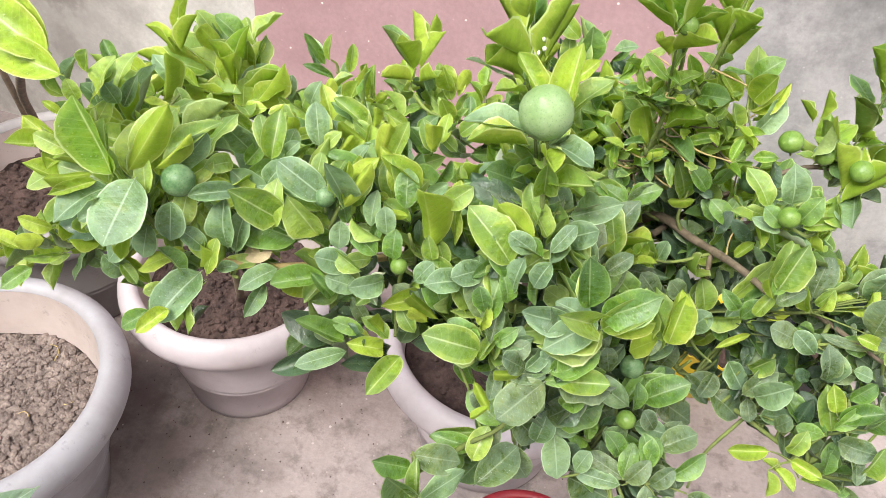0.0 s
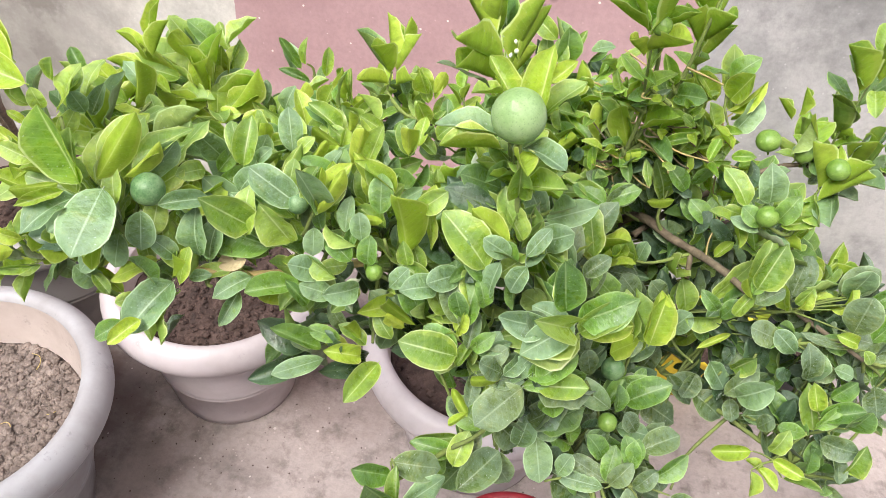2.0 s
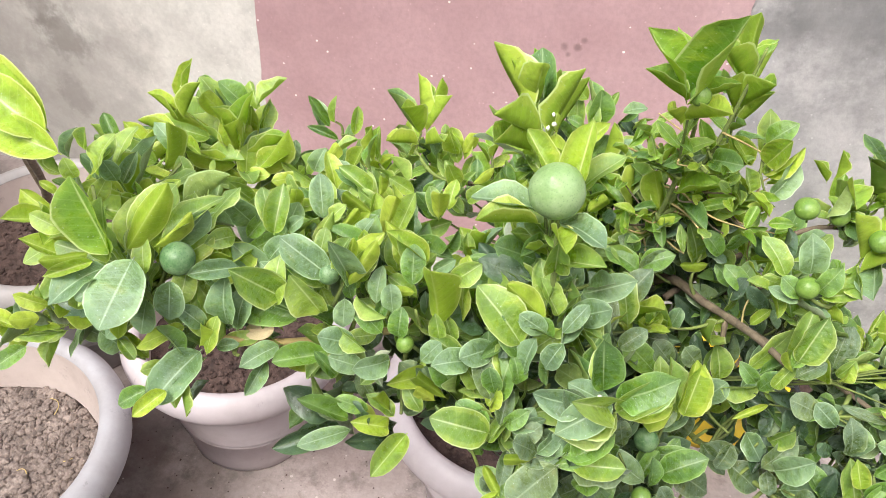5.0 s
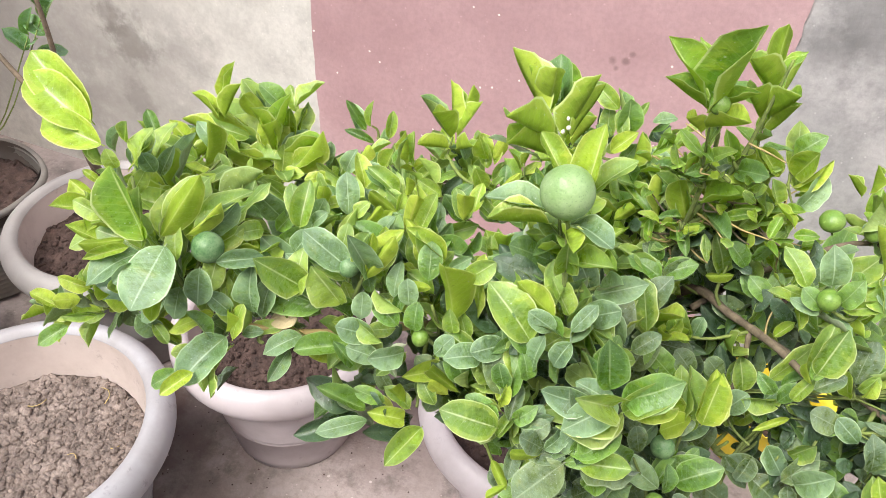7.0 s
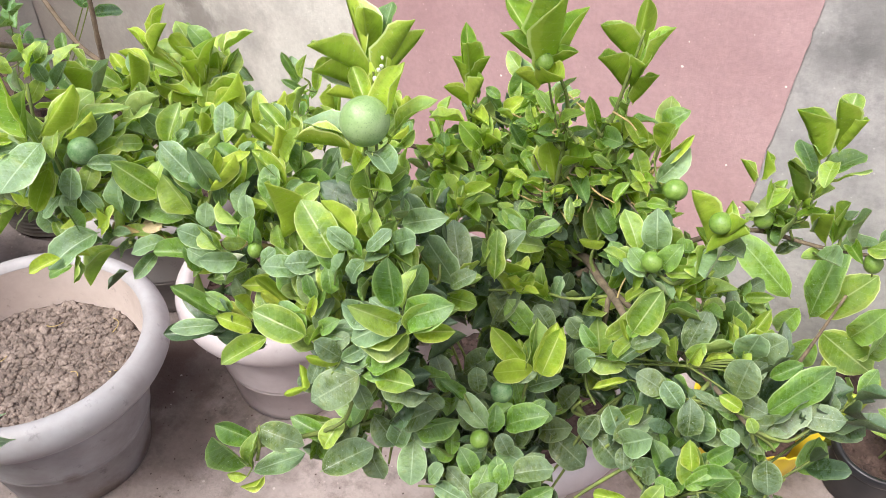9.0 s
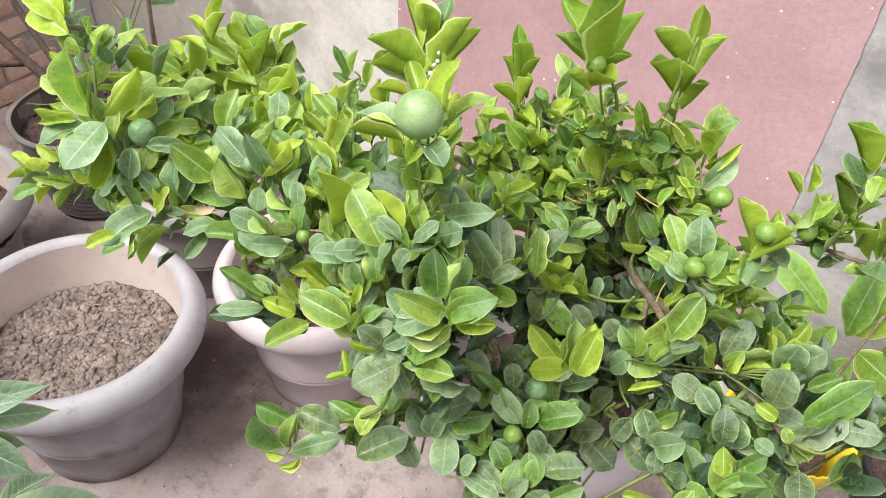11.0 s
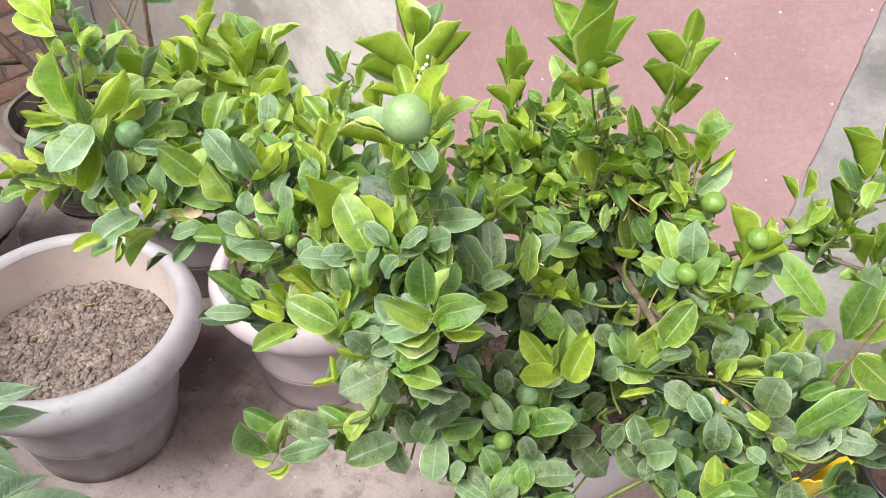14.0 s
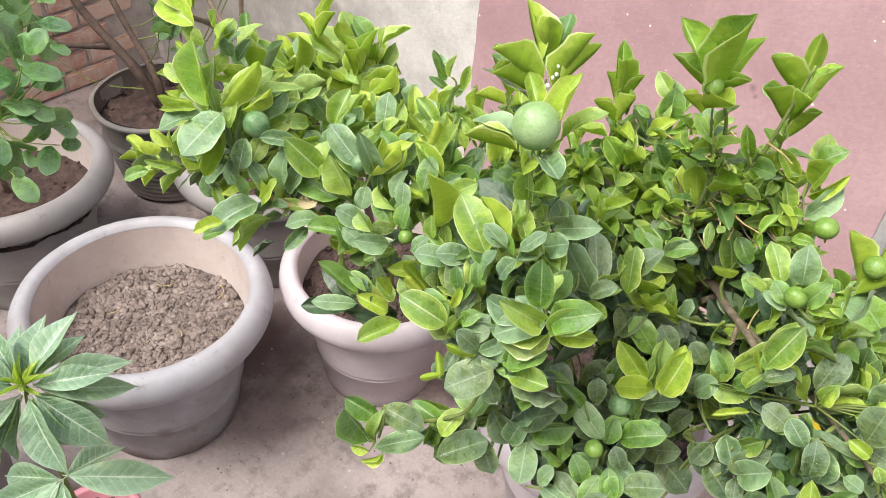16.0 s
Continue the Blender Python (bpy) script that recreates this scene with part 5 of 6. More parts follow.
spray("inner", (0.124, 0.637, 0.980), [
    (43, -32, -26, 67, 48, 40, 24, "d"), (-3, -27, -32, -176, 46, 29, 20, "d"), (-33, -47, -19, -178, 50, 32, 22, "d"), (6, 47, -12, -169, 28, 41, 25, "d"),
    (15, 4, 55, 163, 37, 31, 19, "m"), (-27, 54, 34, -163, 37, 30, 21, "d"),
])
spray("low_rosette", (-0.079, 0.315, 0.939), [
    (1, -8, -4, -156, 65, 53, 31, "g"), (-6, 13, 7, -158, 27, 38, 22, "g"), (-11, 22, 14, 15, -11, 44, 26, "g"), (5, -6, -4, 118, 52, 32, 15, "m"),
    (6, -8, -6, 53, 4, 48, 20, "d"), (5, -13, -8, -144, 15, 17, 10, "y"),
], bare=True)
spray("low_branch", (-0.011, 0.407, 0.908), [
    (-31, -25, 11, -161, 27, 41, 17, "m"), (-31, -37, 7, 75, 49, 34, 21, "m"), (-23, -53, -4, 57, 12, 54, 31, "d"), (-7, 14, 23, -5, -43, 41, 27, "d"),
    (24, 34, 17, 3, 25, 27, 18, "m"), (45, 34, -12, -160, 53, 24, 16, "d"), (39, 31, -19, -65, -49, 33, 22, "d"), (-17, 3, -23, 154, 50, 41, 21, "m"),
])
spray("left_rosette", (-0.130, 0.396, 1.027), [
    (-38, -11, -12, -156, 35, 51, 17, "g"), (-35, -15, -19, -134, 8, 44, 15, "d"), (-24, -5, -1, -157, 34, 29, 13, "g"), (-8, 1, -1, -166, 58, 24, 13, "y"),
    (-8, -1, -22, -139, 37, 34, 20, "y"), (8, 2, -25, -108, -7, 48, 23, "m"), (40, 14, 30, 154, 56, 39, 22, "g"), (37, 9, 26, -158, 48, 44, 13, "y"),
    (28, 6, 23, -156, 45, 24, 13, "y"),
])
spray("left_rosette", (-0.035, 0.383, 1.071), [
    (-20, 11, 19, -175, 72, 25, 15, "g"), (-5, 16, 31, 138, 72, 25, 14, "m"), (-16, -6, -6, -155, 28, 48, 28, "m"), (-18, -4, -2, -172, 39, 32, 18, "g"),
    (-21, 3, 5, 83, 64, 23, 9, "y"), (21, -6, -12, -146, 46, 30, 17, "g"), (20, -9, -14, -147, 13, 28, 10, "y"), (38, -5, -20, -131, -27, 47, 31, "d"),
])
spray("left_rosette", (-0.015, 0.376, 1.056), [
    (25, 6, -3, 32, 44, 38, 22, "g"), (25, 10, -12, 4, 15, 41, 23, "m"), (0, -2, 5, 55, 15, 25, 14, "d"), (-36, -13, -12, -38, -30, 24, 10, "y"),
    (-19, -26, -19, -122, 2, 18, 7, "y"), (24, 24, 38, -147, 56, 28, 17, "d"), (-18, 2, 3, 32, 44, 25, 15, "d"),
])
spray("inner", (0.015, 0.696, 1.084), [
    (14, -7, 12, -172, 41, 34, 18, "m"), (6, -10, -8, 21, 34, 32, 19, "m"), (-34, 18, -3, -156, 55, 31, 17, "g"), (-44, -5, -41, 10, 54, 30, 18, "y"),
    (58, 5, 40, -178, 50, 29, 14, "m"),
])
spray("pair", (0.094, 0.526, 0.958), [
    (-5, 5, 6, -176, 44, 53, 25, "y"), (13, 5, 1, 79, 65, 54, 30, "y"), (-8, -10, -7, 58, 29, 28, 15, "d"),
])
spray("lime_low", (0.100, 0.465, 0.907), [
    (-14, 2, 24, 171, 25, 44, 23, "d"), (-10, 1, 22, 98, 71, 29, 17, "g"), (-4, 16, 21, 15, 44, 47, 28, "g"), (-32, -23, 9, 27, -18, 28, 18, "d"),
    (14, -3, 7, 179, 59, 25, 17, "d"), (22, 87, -56, 0, -30, 51, 35, "g"), (20, -17, -1, 35, 14, 42, 25, "g"), (-10, -29, -11, 178, 60, 30, 20, "m"),
    (14, -34, -15, 75, 56, 32, 19, "g"),
])
spray("right_rosette", (0.297, 0.591, 0.985), [
    (9, -7, 0, 38, 46, 71, 30, "m"), (1, 20, 18, 30, 40, 32, 17, "m"), (33, 5, 3, 10, 17, 40, 23, "d"), (-24, 31, 17, 17, 54, 43, 27, "d"),
    (-22, 9, 10, 40, 41, 29, 17, "g"), (-18, -4, 0, -10, 7, 29, 19, "g"), (-5, -14, -8, -170, 23, 29, 19, "m"), (2, -17, -11, 18, 20, 37, 19, "g"),
    (24, -23, -29, 112, 52, 34, 21, "g"),
])
spray("right_rosette", (0.296, 0.545, 0.943), [
    (25, 20, 11, 155, 20, 38, 23, "d"), (27, 18, 10, -52, -47, 33, 24, "d"), (-7, 16, 14, -175, -4, 30, 19, "d"), (-28, 27, 26, 175, 9, 42, 17, "d"),
    (-19, -31, -22, 126, 52, 46, 27, "m"), (4, -18, -14, -167, 41, 23, 17, "g"), (15, -12, -11, -164, 38, 32, 23, "g"), (-17, -21, -15, -15, 44, 34, 24, "d"),
])
spray("shade", (0.153, 0.593, 0.922), [
    (-122, -20, 32, 63, 64, 53, 30, "d"), (-106, 26, 38, 5, -2, 39, 21, "d"), (-20, 15, 7, 95, 60, 39, 23, "m"), (0, 21, -43, -175, 58, 39, 26, "m"),
    (-5, 22, -41, 23, 45, 30, 17, "y"), (58, -34, -10, 125, 75, 28, 19, "d"), (80, -38, 5, -147, 27, 28, 19, "g"), (36, -21, -49, -172, 3, 42, 23, "d"),
    (78, 30, 61, 86, 70, 40, 24, "d"),
])
spray("shade", (0.143, 0.564, 0.911), [
    (-117, -42, 8, 28, 52, 41, 27, "d"), (-90, -41, -5, 38, 59, 34, 22, "d"), (-24, 20, -52, 44, 67, 33, 22, "d"), (53, 53, 43, 31, 72, 37, 24, "d"),
    (71, 36, 24, 6, -21, 27, 19, "d"), (110, 48, 57, -162, 42, 31, 20, "d"), (69, -6, -45, 25, 61, 35, 23, "d"), (-17, 23, 9, 85, 77, 31, 20, "d"),
    (-55, -90, -39, 155, 39, 38, 20, "g"),
])
spray("right_edge", (0.229, 0.586, 1.000), [
    (-87, 18, -57, 154, 72, 39, 24, "m"), (-68, 7, -49, 45, 45, 37, 14, "d"), (-7, -1, 17, 80, 54, 41, 22, "d"), (1, -8, 13, 9, 76, 21, 13, "y"),
    (30, -1, 15, -1, 31, 22, 9, "y"), (42, 9, 24, -49, 81, 41, 27, "d"), (48, -26, 15, 171, 88, 42, 30, "g"), (40, 3, 22, 52, 77, 21, 12, "y"),
], bare=True)
spray("right_edge", (0.239, 0.564, 0.981), [
    (47, -6, 25, -170, 24, 21, 16, "y"), (38, -12, -8, -5, -4, 19, 15, "d"), (41, -6, 15, 163, -7, 40, 9, "d"), (20, -6, 5, -73, -58, 33, 24, "d"),
    (-13, 3, 12, -147, -30, 28, 18, "g"), (-55, 5, -14, -150, -24, 36, 8, "y"), (-62, 14, -10, -2, -10, 15, 11, "m"), (-71, 14, -45, 149, 37, 24, 14, "m"),
    (55, -6, 20, -34, -36, 15, 11, "m"),
], bare=True)
spray("right_cluster", (0.195, 0.548, 0.903), [
    (0, 9, 6, 13, 56, 38, 24, "m"), (18, 3, 22, -5, -10, 27, 20, "m"), (9, -6, 5, 20, 36, 16, 9, "g"), (-13, 26, 14, -17, -24, 22, 16, "d"),
    (-50, 28, -29, -44, -11, 37, 16, "d"), (-26, 2, -15, -18, -20, 40, 29, "d"), (7, -7, 2, -61, -43, 24, 16, "d"), (20, -23, -1, 3, 21, 29, 19, "d"),
    (35, -32, -2, -10, 67, 23, 16, "d"),
])
spray("pale_sprig", (0.248, 0.484, 0.900), [
    (-19, 8, -5, -173, -21, 37, 19, "y"), (-18, -9, -12, -68, -44, 25, 18, "y"), (-12, -6, -10, -44, 0, 24, 14, "y"), (-2, 1, 0, -31, 12, 30, 17, "y"),
    (10, -9, -10, -24, 19, 37, 9, "m"), (29, -7, 2, 102, 54, 23, 14, "m"), (-6, 5, 3, 26, 72, 30, 18, "m"), (18, 16, 32, 174, -12, 24, 15, "m"),
], bare=True)
spray("right_hanging", (0.280, 0.499, 0.946), [
    (-12, -1, 0, 36, 49, 31, 15, "g"), (-11, 8, 6, 5, 31, 39, 21, "g"), (-11, 14, 6, 139, 58, 29, 18, "y"), (-3, 25, 15, 33, 50, 28, 18, "g"),
    (-7, -8, -6, -26, 19, 33, 23, "g"), (20, -27, -18, 27, 78, 33, 21, "m"), (10, -15, -11, -73, -19, 25, 14, "d"), (14, 3, 7, -28, 71, 31, 23, "g"),
], bare=True)
spray("low_centre", (-0.000, 0.415, 0.909), [
    (-24, -9, 22, 166, 28, 42, 24, "g"), (12, 11, 23, 9, 53, 45, 26, "g"), (46, 24, -3, -170, 17, 26, 15, "d"), (9, 3, -8, 67, 69, 35, 23, "d"),
    (23, 16, 0, -62, -38, 43, 27, "d"), (-16, -8, -8, -31, -37, 38, 25, "d"), (52, -2, -28, 52, 67, 26, 17, "d"), (-42, -18, 15, -159, -6, 45, 17, "m"),
    (-29, -7, 4, 173, 53, 17, 11, "g"), (-29, -11, -17, -124, -34, 44, 27, "m"),
])
spray("low_right", (0.087, 0.479, 0.904), [
    (-6, 3, 5, 153, 19, 39, 19, "d"), (15, 14, -20, 66, 74, 38, 25, "g"), (1, -17, 10, -136, -47, 29, 19, "d"), (8, -10, 0, -3, 7, 31, 19, "d"),
    (37, -5, -25, 20, 65, 33, 19, "g"), (-28, -34, -14, 121, 42, 30, 17, "g"), (0, 35, 9, 4, 12, 42, 18, "g"), (-27, 14, 35, 146, 68, 29, 18, "g"),
])
spray("low_tail", (0.118, 0.423, 0.883), [
    (-18, -1, -3, 163, 7, 41, 19, "d"), (-17, -3, -4, 32, 60, 32, 19, "g"), (-21, -2, -3, 86, 51, 35, 17, "m"), (1, 14, 11, 141, 57, 31, 19, "m"),
    (-20, -6, -6, 179, -4, 44, 17, "d"), (5, -1, -1, 29, 53, 29, 17, "g"), (19, 8, 9, 33, 35, 39, 20, "g"), (39, 2, 1, -25, 9, 29, 18, "g"),
    (13, -10, -4, -26, 6, 29, 19, "g"),
], bare=True)
spray("low_tail", (0.121, 0.389, 0.862), [
    (-18, -6, -8, 96, 54, 31, 19, "g"), (0, 1, -1, 85, 34, 39, 16, "d"), (-5, -5, -5, 106, 46, 26, 11, "m"), (26, 1, 7, 16, 22, 31, 12, "g"),
    (-3, 9, 7, 21, 62, 26, 15, "g"),
], bare=True)

# fruit: place, radius, skin
for at, r, skin, squash in (
    ((-0.046, 0.461, 1.236), 0.0196, M_LIME_P, 1.0), ((-0.301, 0.382, 1.154), 0.0128, M_LIME_D, 1.0), ((-0.196, 0.415, 1.146), 0.0085, M_LIME_D, 1.0),
    ((0.17, 0.588, 1.102), 0.0098, M_LIME, 1.0), ((0.0365, 0.602, 1.2505), 0.0082, M_LIME, 1.0), ((0.212, 0.610, 1.151), 0.0100, M_LIME, 0.9),
    ((0.084, 0.452, 0.931), 0.0092, M_LIME, 1.0), ((0.160, 0.657, 1.134), 0.0112, M_LIME, 0.9), ((0.152, 0.697, 1.053), 0.0130, M_LIME_D, 1.0),
    ((0.079, 0.504, 0.945), 0.0115, M_LIME_D, 1.0), ((0.352, 0.815, 1.018), 0.0100, M_LIME, 1.1), ((0.235, 0.80, 1.035), 0.0100, M_LIME, 1.1),
    ((-0.132, 0.409, 1.099), 0.0068, M_LIME, 1.1), ((0.018, 0.400, 1.113), 0.0022, M_BUD, 1.0),
):
    fruit(bush, at, r, skin, squash)

# shoot tips that fill the crown: place and number of leaves
CROWN = [
    (-0.34, 0.62, 1.06, 6), (-0.27, 0.70, 1.04, 7), (-0.19, 0.70, 1.03, 7), (-0.12, 0.72, 1.03, 7), (-0.05, 0.75, 1.04, 7), (0.02, 0.74, 1.05, 7),
    (-0.28, 0.55, 1.05, 7), (-0.20, 0.58, 1.05, 7), (-0.12, 0.58, 1.05, 7), (-0.04, 0.62, 1.06, 7), (0.04, 0.68, 1.09, 7), (0.10, 0.72, 1.08, 7),
    (-0.16, 0.50, 1.06, 7), (-0.08, 0.50, 1.05, 7), (0.0, 0.53, 1.03, 7), (0.07, 0.60, 1.0, 7), (0.13, 0.64, 1.0, 7), (0.20, 0.66, 1.03, 7), (0.27, 0.66, 0.99, 6),
]
BACK = [
    (0.0, 0.76, 1.06, 7), (0.05, 0.74, 1.09, 7), (0.10, 0.75, 1.09, 7), (-0.10, 0.77, 1.05, 7), (0.0, 0.70, 1.0, 7), (0.08, 0.70, 1.03, 7), (0.13, 0.70, 1.0, 6),
    (-0.06, 0.70, 1.08, 7), (0.03, 0.66, 1.14, 6), (0.065, 0.685, 1.155, 6), (0.095, 0.71, 1.14, 6), (-0.02, 0.72, 1.10, 7), (0.13, 0.73, 1.06, 6), (-0.15, 0.76, 1.04, 6), (-0.24, 0.75, 1.03, 6),
]
LOWER = [
    (-0.10, 0.45, 0.99, 6), (-0.03, 0.46, 0.97, 7), (0.04, 0.48, 0.95, 7), (0.10, 0.52, 0.92, 7), (0.16, 0.56, 0.92, 7), (0.22, 0.58, 0.93, 7),
    (0.02, 0.45, 0.90, 6), (0.12, 0.45, 0.87, 7), (0.25, 0.52, 0.91, 7), (0.29, 0.50, 0.88, 6), (0.07, 0.44, 0.86, 5),
    (0.10, 0.58, 0.85, 5), (0.18, 0.62, 0.88, 5), (0.25, 0.70, 0.93, 5), (0.31, 0.58, 0.95, 6), (0.0, 0.55, 0.93, 6), (0.07, 0.64, 0.92, 5),
]
LOWER += [(0.03, 0.42, 0.86, 6), (0.10, 0.40, 0.85, 6), (0.15, 0.41, 0.86, 5), (0.06, 0.47, 0.82, 6), (0.0, 0.42, 0.86, 5), (0.33, 0.60, 0.96, 6), (0.34, 0.58, 0.92, 6), (0.30, 0.56, 0.92, 6), (0.36, 0.62, 0.97, 5)]
FAR_RIGHT = [(0.24, 0.84, 1.03, 6), (0.27, 0.85, 1.06, 5), (0.31, 0.83, 1.03, 5), (0.40, 0.83, 1.03, 5), (0.20, 0.77, 1.0, 5)]


def shoot(plant, tip, n, kinds, size, single, lean=(0.05, -0.2, 0.85), spread=0.85, stem=0.0014, wide=0.57, shape=None):
    tip = Vector(tip)
    near = plant.twig(tip, stem)
    axis = ((tip - near).normalized() * 0.5 + Vector(lean)).normalized()
    side = axis.orthogonal().normalized()
    turn = GRAIN.uniform(0, 6.28)
    for i in range(n):
        a = turn + i * 2.4
        out = side * math.cos(a) + axis.cross(side) * math.sin(a)
        f = i / max(1, n - 1)
        way = axis * (0.15 + 0.9 * f) + out * spread * (1.05 - 0.55 * f) + Vector((0, 0, GRAIN.uniform(-0.2, 0.25)))
        base = tip - axis * (1 - f) * size * 0.8 + out * 0.002
        length = size * GRAIN.uniform(0.7, 1.25) * (1.0 - 0.25 * f)
        kind = GRAIN.choice(kinds)
        form = GRAIN.choice(BOATS) if shape is None and kind in "yvm" and GRAIN.random() < 0.65 else shape
        plant.leaf(base, way, length, length * wide * GRAIN.uniform(0.85, 1.15), kind, form, single=single, jitter=0.3, facing=axis - out * (0.7 if form in BOATS else 0.15) + Vector((0, -0.15, 0.1)))


for x, y, z, n in CROWN:
    shoot(bush, (x, y, z), n + 2, "yvvmd", 0.047, False, spread=0.7)
    shoot(bush, (x + GRAIN.uniform(-0.03, 0.03), y - 0.02, z + 0.012), 6, "ymg", 0.030, False)
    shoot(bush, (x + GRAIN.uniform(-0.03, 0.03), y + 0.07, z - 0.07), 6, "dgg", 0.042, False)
# near-black shoots behind the gaps, standing in for shade inside the crown
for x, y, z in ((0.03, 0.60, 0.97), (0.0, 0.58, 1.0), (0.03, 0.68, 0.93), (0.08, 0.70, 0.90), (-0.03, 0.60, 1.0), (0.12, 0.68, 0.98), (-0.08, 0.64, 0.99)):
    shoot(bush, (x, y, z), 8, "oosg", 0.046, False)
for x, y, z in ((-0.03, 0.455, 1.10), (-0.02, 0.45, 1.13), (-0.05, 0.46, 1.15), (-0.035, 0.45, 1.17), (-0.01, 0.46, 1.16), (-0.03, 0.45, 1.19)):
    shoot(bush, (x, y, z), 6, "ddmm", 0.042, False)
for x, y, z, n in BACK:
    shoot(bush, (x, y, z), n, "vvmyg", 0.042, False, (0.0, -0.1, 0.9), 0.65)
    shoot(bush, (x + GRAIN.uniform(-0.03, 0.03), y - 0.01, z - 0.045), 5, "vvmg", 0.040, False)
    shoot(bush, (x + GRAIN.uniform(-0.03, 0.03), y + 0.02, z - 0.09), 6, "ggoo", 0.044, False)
# a thicket of thin dry twigs with small leaves
for i in range(46):
    tip = (GRAIN.uniform(-0.01, 0.15), GRAIN.uniform(0.63, 0.73), GRAIN.uniform(1.04, 1.17))
    bush.twig(tip, 0.0008, M_STRAW if i % 3 else M_BARK)
    for k in range(2):
        a = GRAIN.uniform(0, 6.28)
        bush.leaf(Vector(tip) + Vector((0, 0, -0.008 * k)), (math.cos(a), math.sin(a) - 0.3, GRAIN.uniform(0.2, 1.2)), GRAIN.uniform(0.018, 0.032), GRAIN.uniform(0.007, 0.015), GRAIN.choice("vvym"), single=False, jitter=0.5)
for x, y, z in ((-0.106, 0.781, 1.01), (-0.05, 0.76, 0.98), (-0.075, 0.83, 0.98), (-0.045, 0.72, 0.965), (-0.018, 0.80, 0.94), (-0.097, 0.72, 1.0), (0.048, 0.80, 0.91), (0.162, 0.83, 0.92), (0.234, 0.765, 0.91), (0.146, 0.787, 0.91), (0.245, 0.80, 0.92), (0.076, 0.84, 0.91), (0.034, 0.74, 0.92)):
    shoot(bush, (x, y, z), 8, "mggs", 0.046, False)
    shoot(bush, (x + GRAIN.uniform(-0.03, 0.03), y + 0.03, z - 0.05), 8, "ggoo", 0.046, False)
# lower shoots in dark kinds, nearly black further back: painted shade beneath the crown
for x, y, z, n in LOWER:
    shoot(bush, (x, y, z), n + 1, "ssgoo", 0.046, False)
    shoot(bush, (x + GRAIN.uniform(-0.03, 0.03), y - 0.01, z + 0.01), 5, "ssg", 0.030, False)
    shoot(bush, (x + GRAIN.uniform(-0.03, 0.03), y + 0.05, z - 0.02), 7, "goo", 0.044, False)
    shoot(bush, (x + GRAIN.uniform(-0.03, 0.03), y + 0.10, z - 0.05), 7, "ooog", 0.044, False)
for x, y, z in ((0.05, 0.655, 1.14), (0.02, 0.64, 1.16), (0.055, 0.65, 1.16), (0.078, 0.695, 1.13), (0.10, 0.70, 1.14), (0.065, 0.69, 1.15), (-0.093, 0.735, 1.07)):
    shoot(bush, (x, y, z), 6, "mvgy", 0.024, False, (0, -0.1, 1.0), 0.9)
for x, y, z, n in FAR_RIGHT:
    shoot(bush, (x, y, z), n, "vmmd", 0.042, False, (0.1, -0.1, 0.8))
LEFT = [
    (-0.40, 0.56, 1.07, 6), (-0.44, 0.55, 1.10, 5), (-0.37, 0.50, 1.08, 6), (-0.41, 0.46, 1.05, 5), (-0.36, 0.42, 1.06, 6), (-0.39, 0.63, 1.05, 6), (-0.34, 0.44, 1.12, 6),
    (-0.43, 0.45, 1.14, 6), (-0.43, 0.40, 1.14, 6), (-0.37, 0.44, 1.14, 6), (-0.38, 0.51, 1.13, 6), (-0.33, 0.47, 1.12, 6), (-0.35, 0.56, 1.09, 6), (-0.44, 0.50, 1.14, 6), (-0.40, 0.57, 1.11, 6), (-0.41, 0.39, 1.11, 6), (-0.35, 0.44, 1.10, 6), (-0.30, 0.42, 1.11, 6), (-0.30, 0.50, 1.09, 6),
]
SPRIG = [(-0.43, 0.35, 1.06, 5), (-0.41, 0.36, 1.06, 5), (-0.45, 0.34, 1.06, 5), (-0.38, 0.37, 1.07, 5), (-0.44, 0.38, 1.06, 5)]
for x, y, z, n in LEFT:
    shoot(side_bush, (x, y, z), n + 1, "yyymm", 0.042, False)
for x, y, z, n in SPRIG:
    shoot(side_bush, (x, y, z), n, "ymdd", 0.036, False, (-0.3, -0.2, 0.3))
# the broad bluish leaf in front of the side bush's fruit
side_bush.leaf((-0.318, 0.359, 1.170), (0.001, -0.050, -0.016), 0.055, 0.040, "d", 2, 0.02)
# blossom beside the top shoot: small white buds on short stalks
for dx, dy, dz, r in ((0, 0, 0, 0.0024), (5, -2, 6, 0.0018), (-2, 3, 8, 0.0016), (3, 2, 11, 0.0014), (-1, -3, -7, 0.0022)):
    at = Vector((-0.066, 0.508, 1.252)) + Vector((dx, dy, dz)) / 1000
    bud = obj("blossom", *lathe([(1e-4, -1.3 * r), (0.55 * r, -1.0 * r), (0.9 * r, -0.2 * r), (r, 0.5 * r), (0.6 * r, 1.1 * r), (1e-4, 1.35 * r)], 12, 0.15, dx), M_BUD, bush.root, "small white flower bud")
    bud.location = at - bush.at
    bud.rotation_euler = (GRAIN.uniform(-0.5, 0.5), GRAIN.uniform(-0.5, 0.5), 0)
dry = obj("dry_leaf", SHAPES[2][0], SHAPES[2][1], M_CREAM, bush.root, "withered cream coloured leaf")
dry.matrix_basis = leaf_pose(Vector((-0.262, 0.392, 1.078)) - bush.at, (0.8, 0.1, 0.35), 0.026, 0.016, 0.1)
bush.finish()
side_bush.finish()
tall.finish()

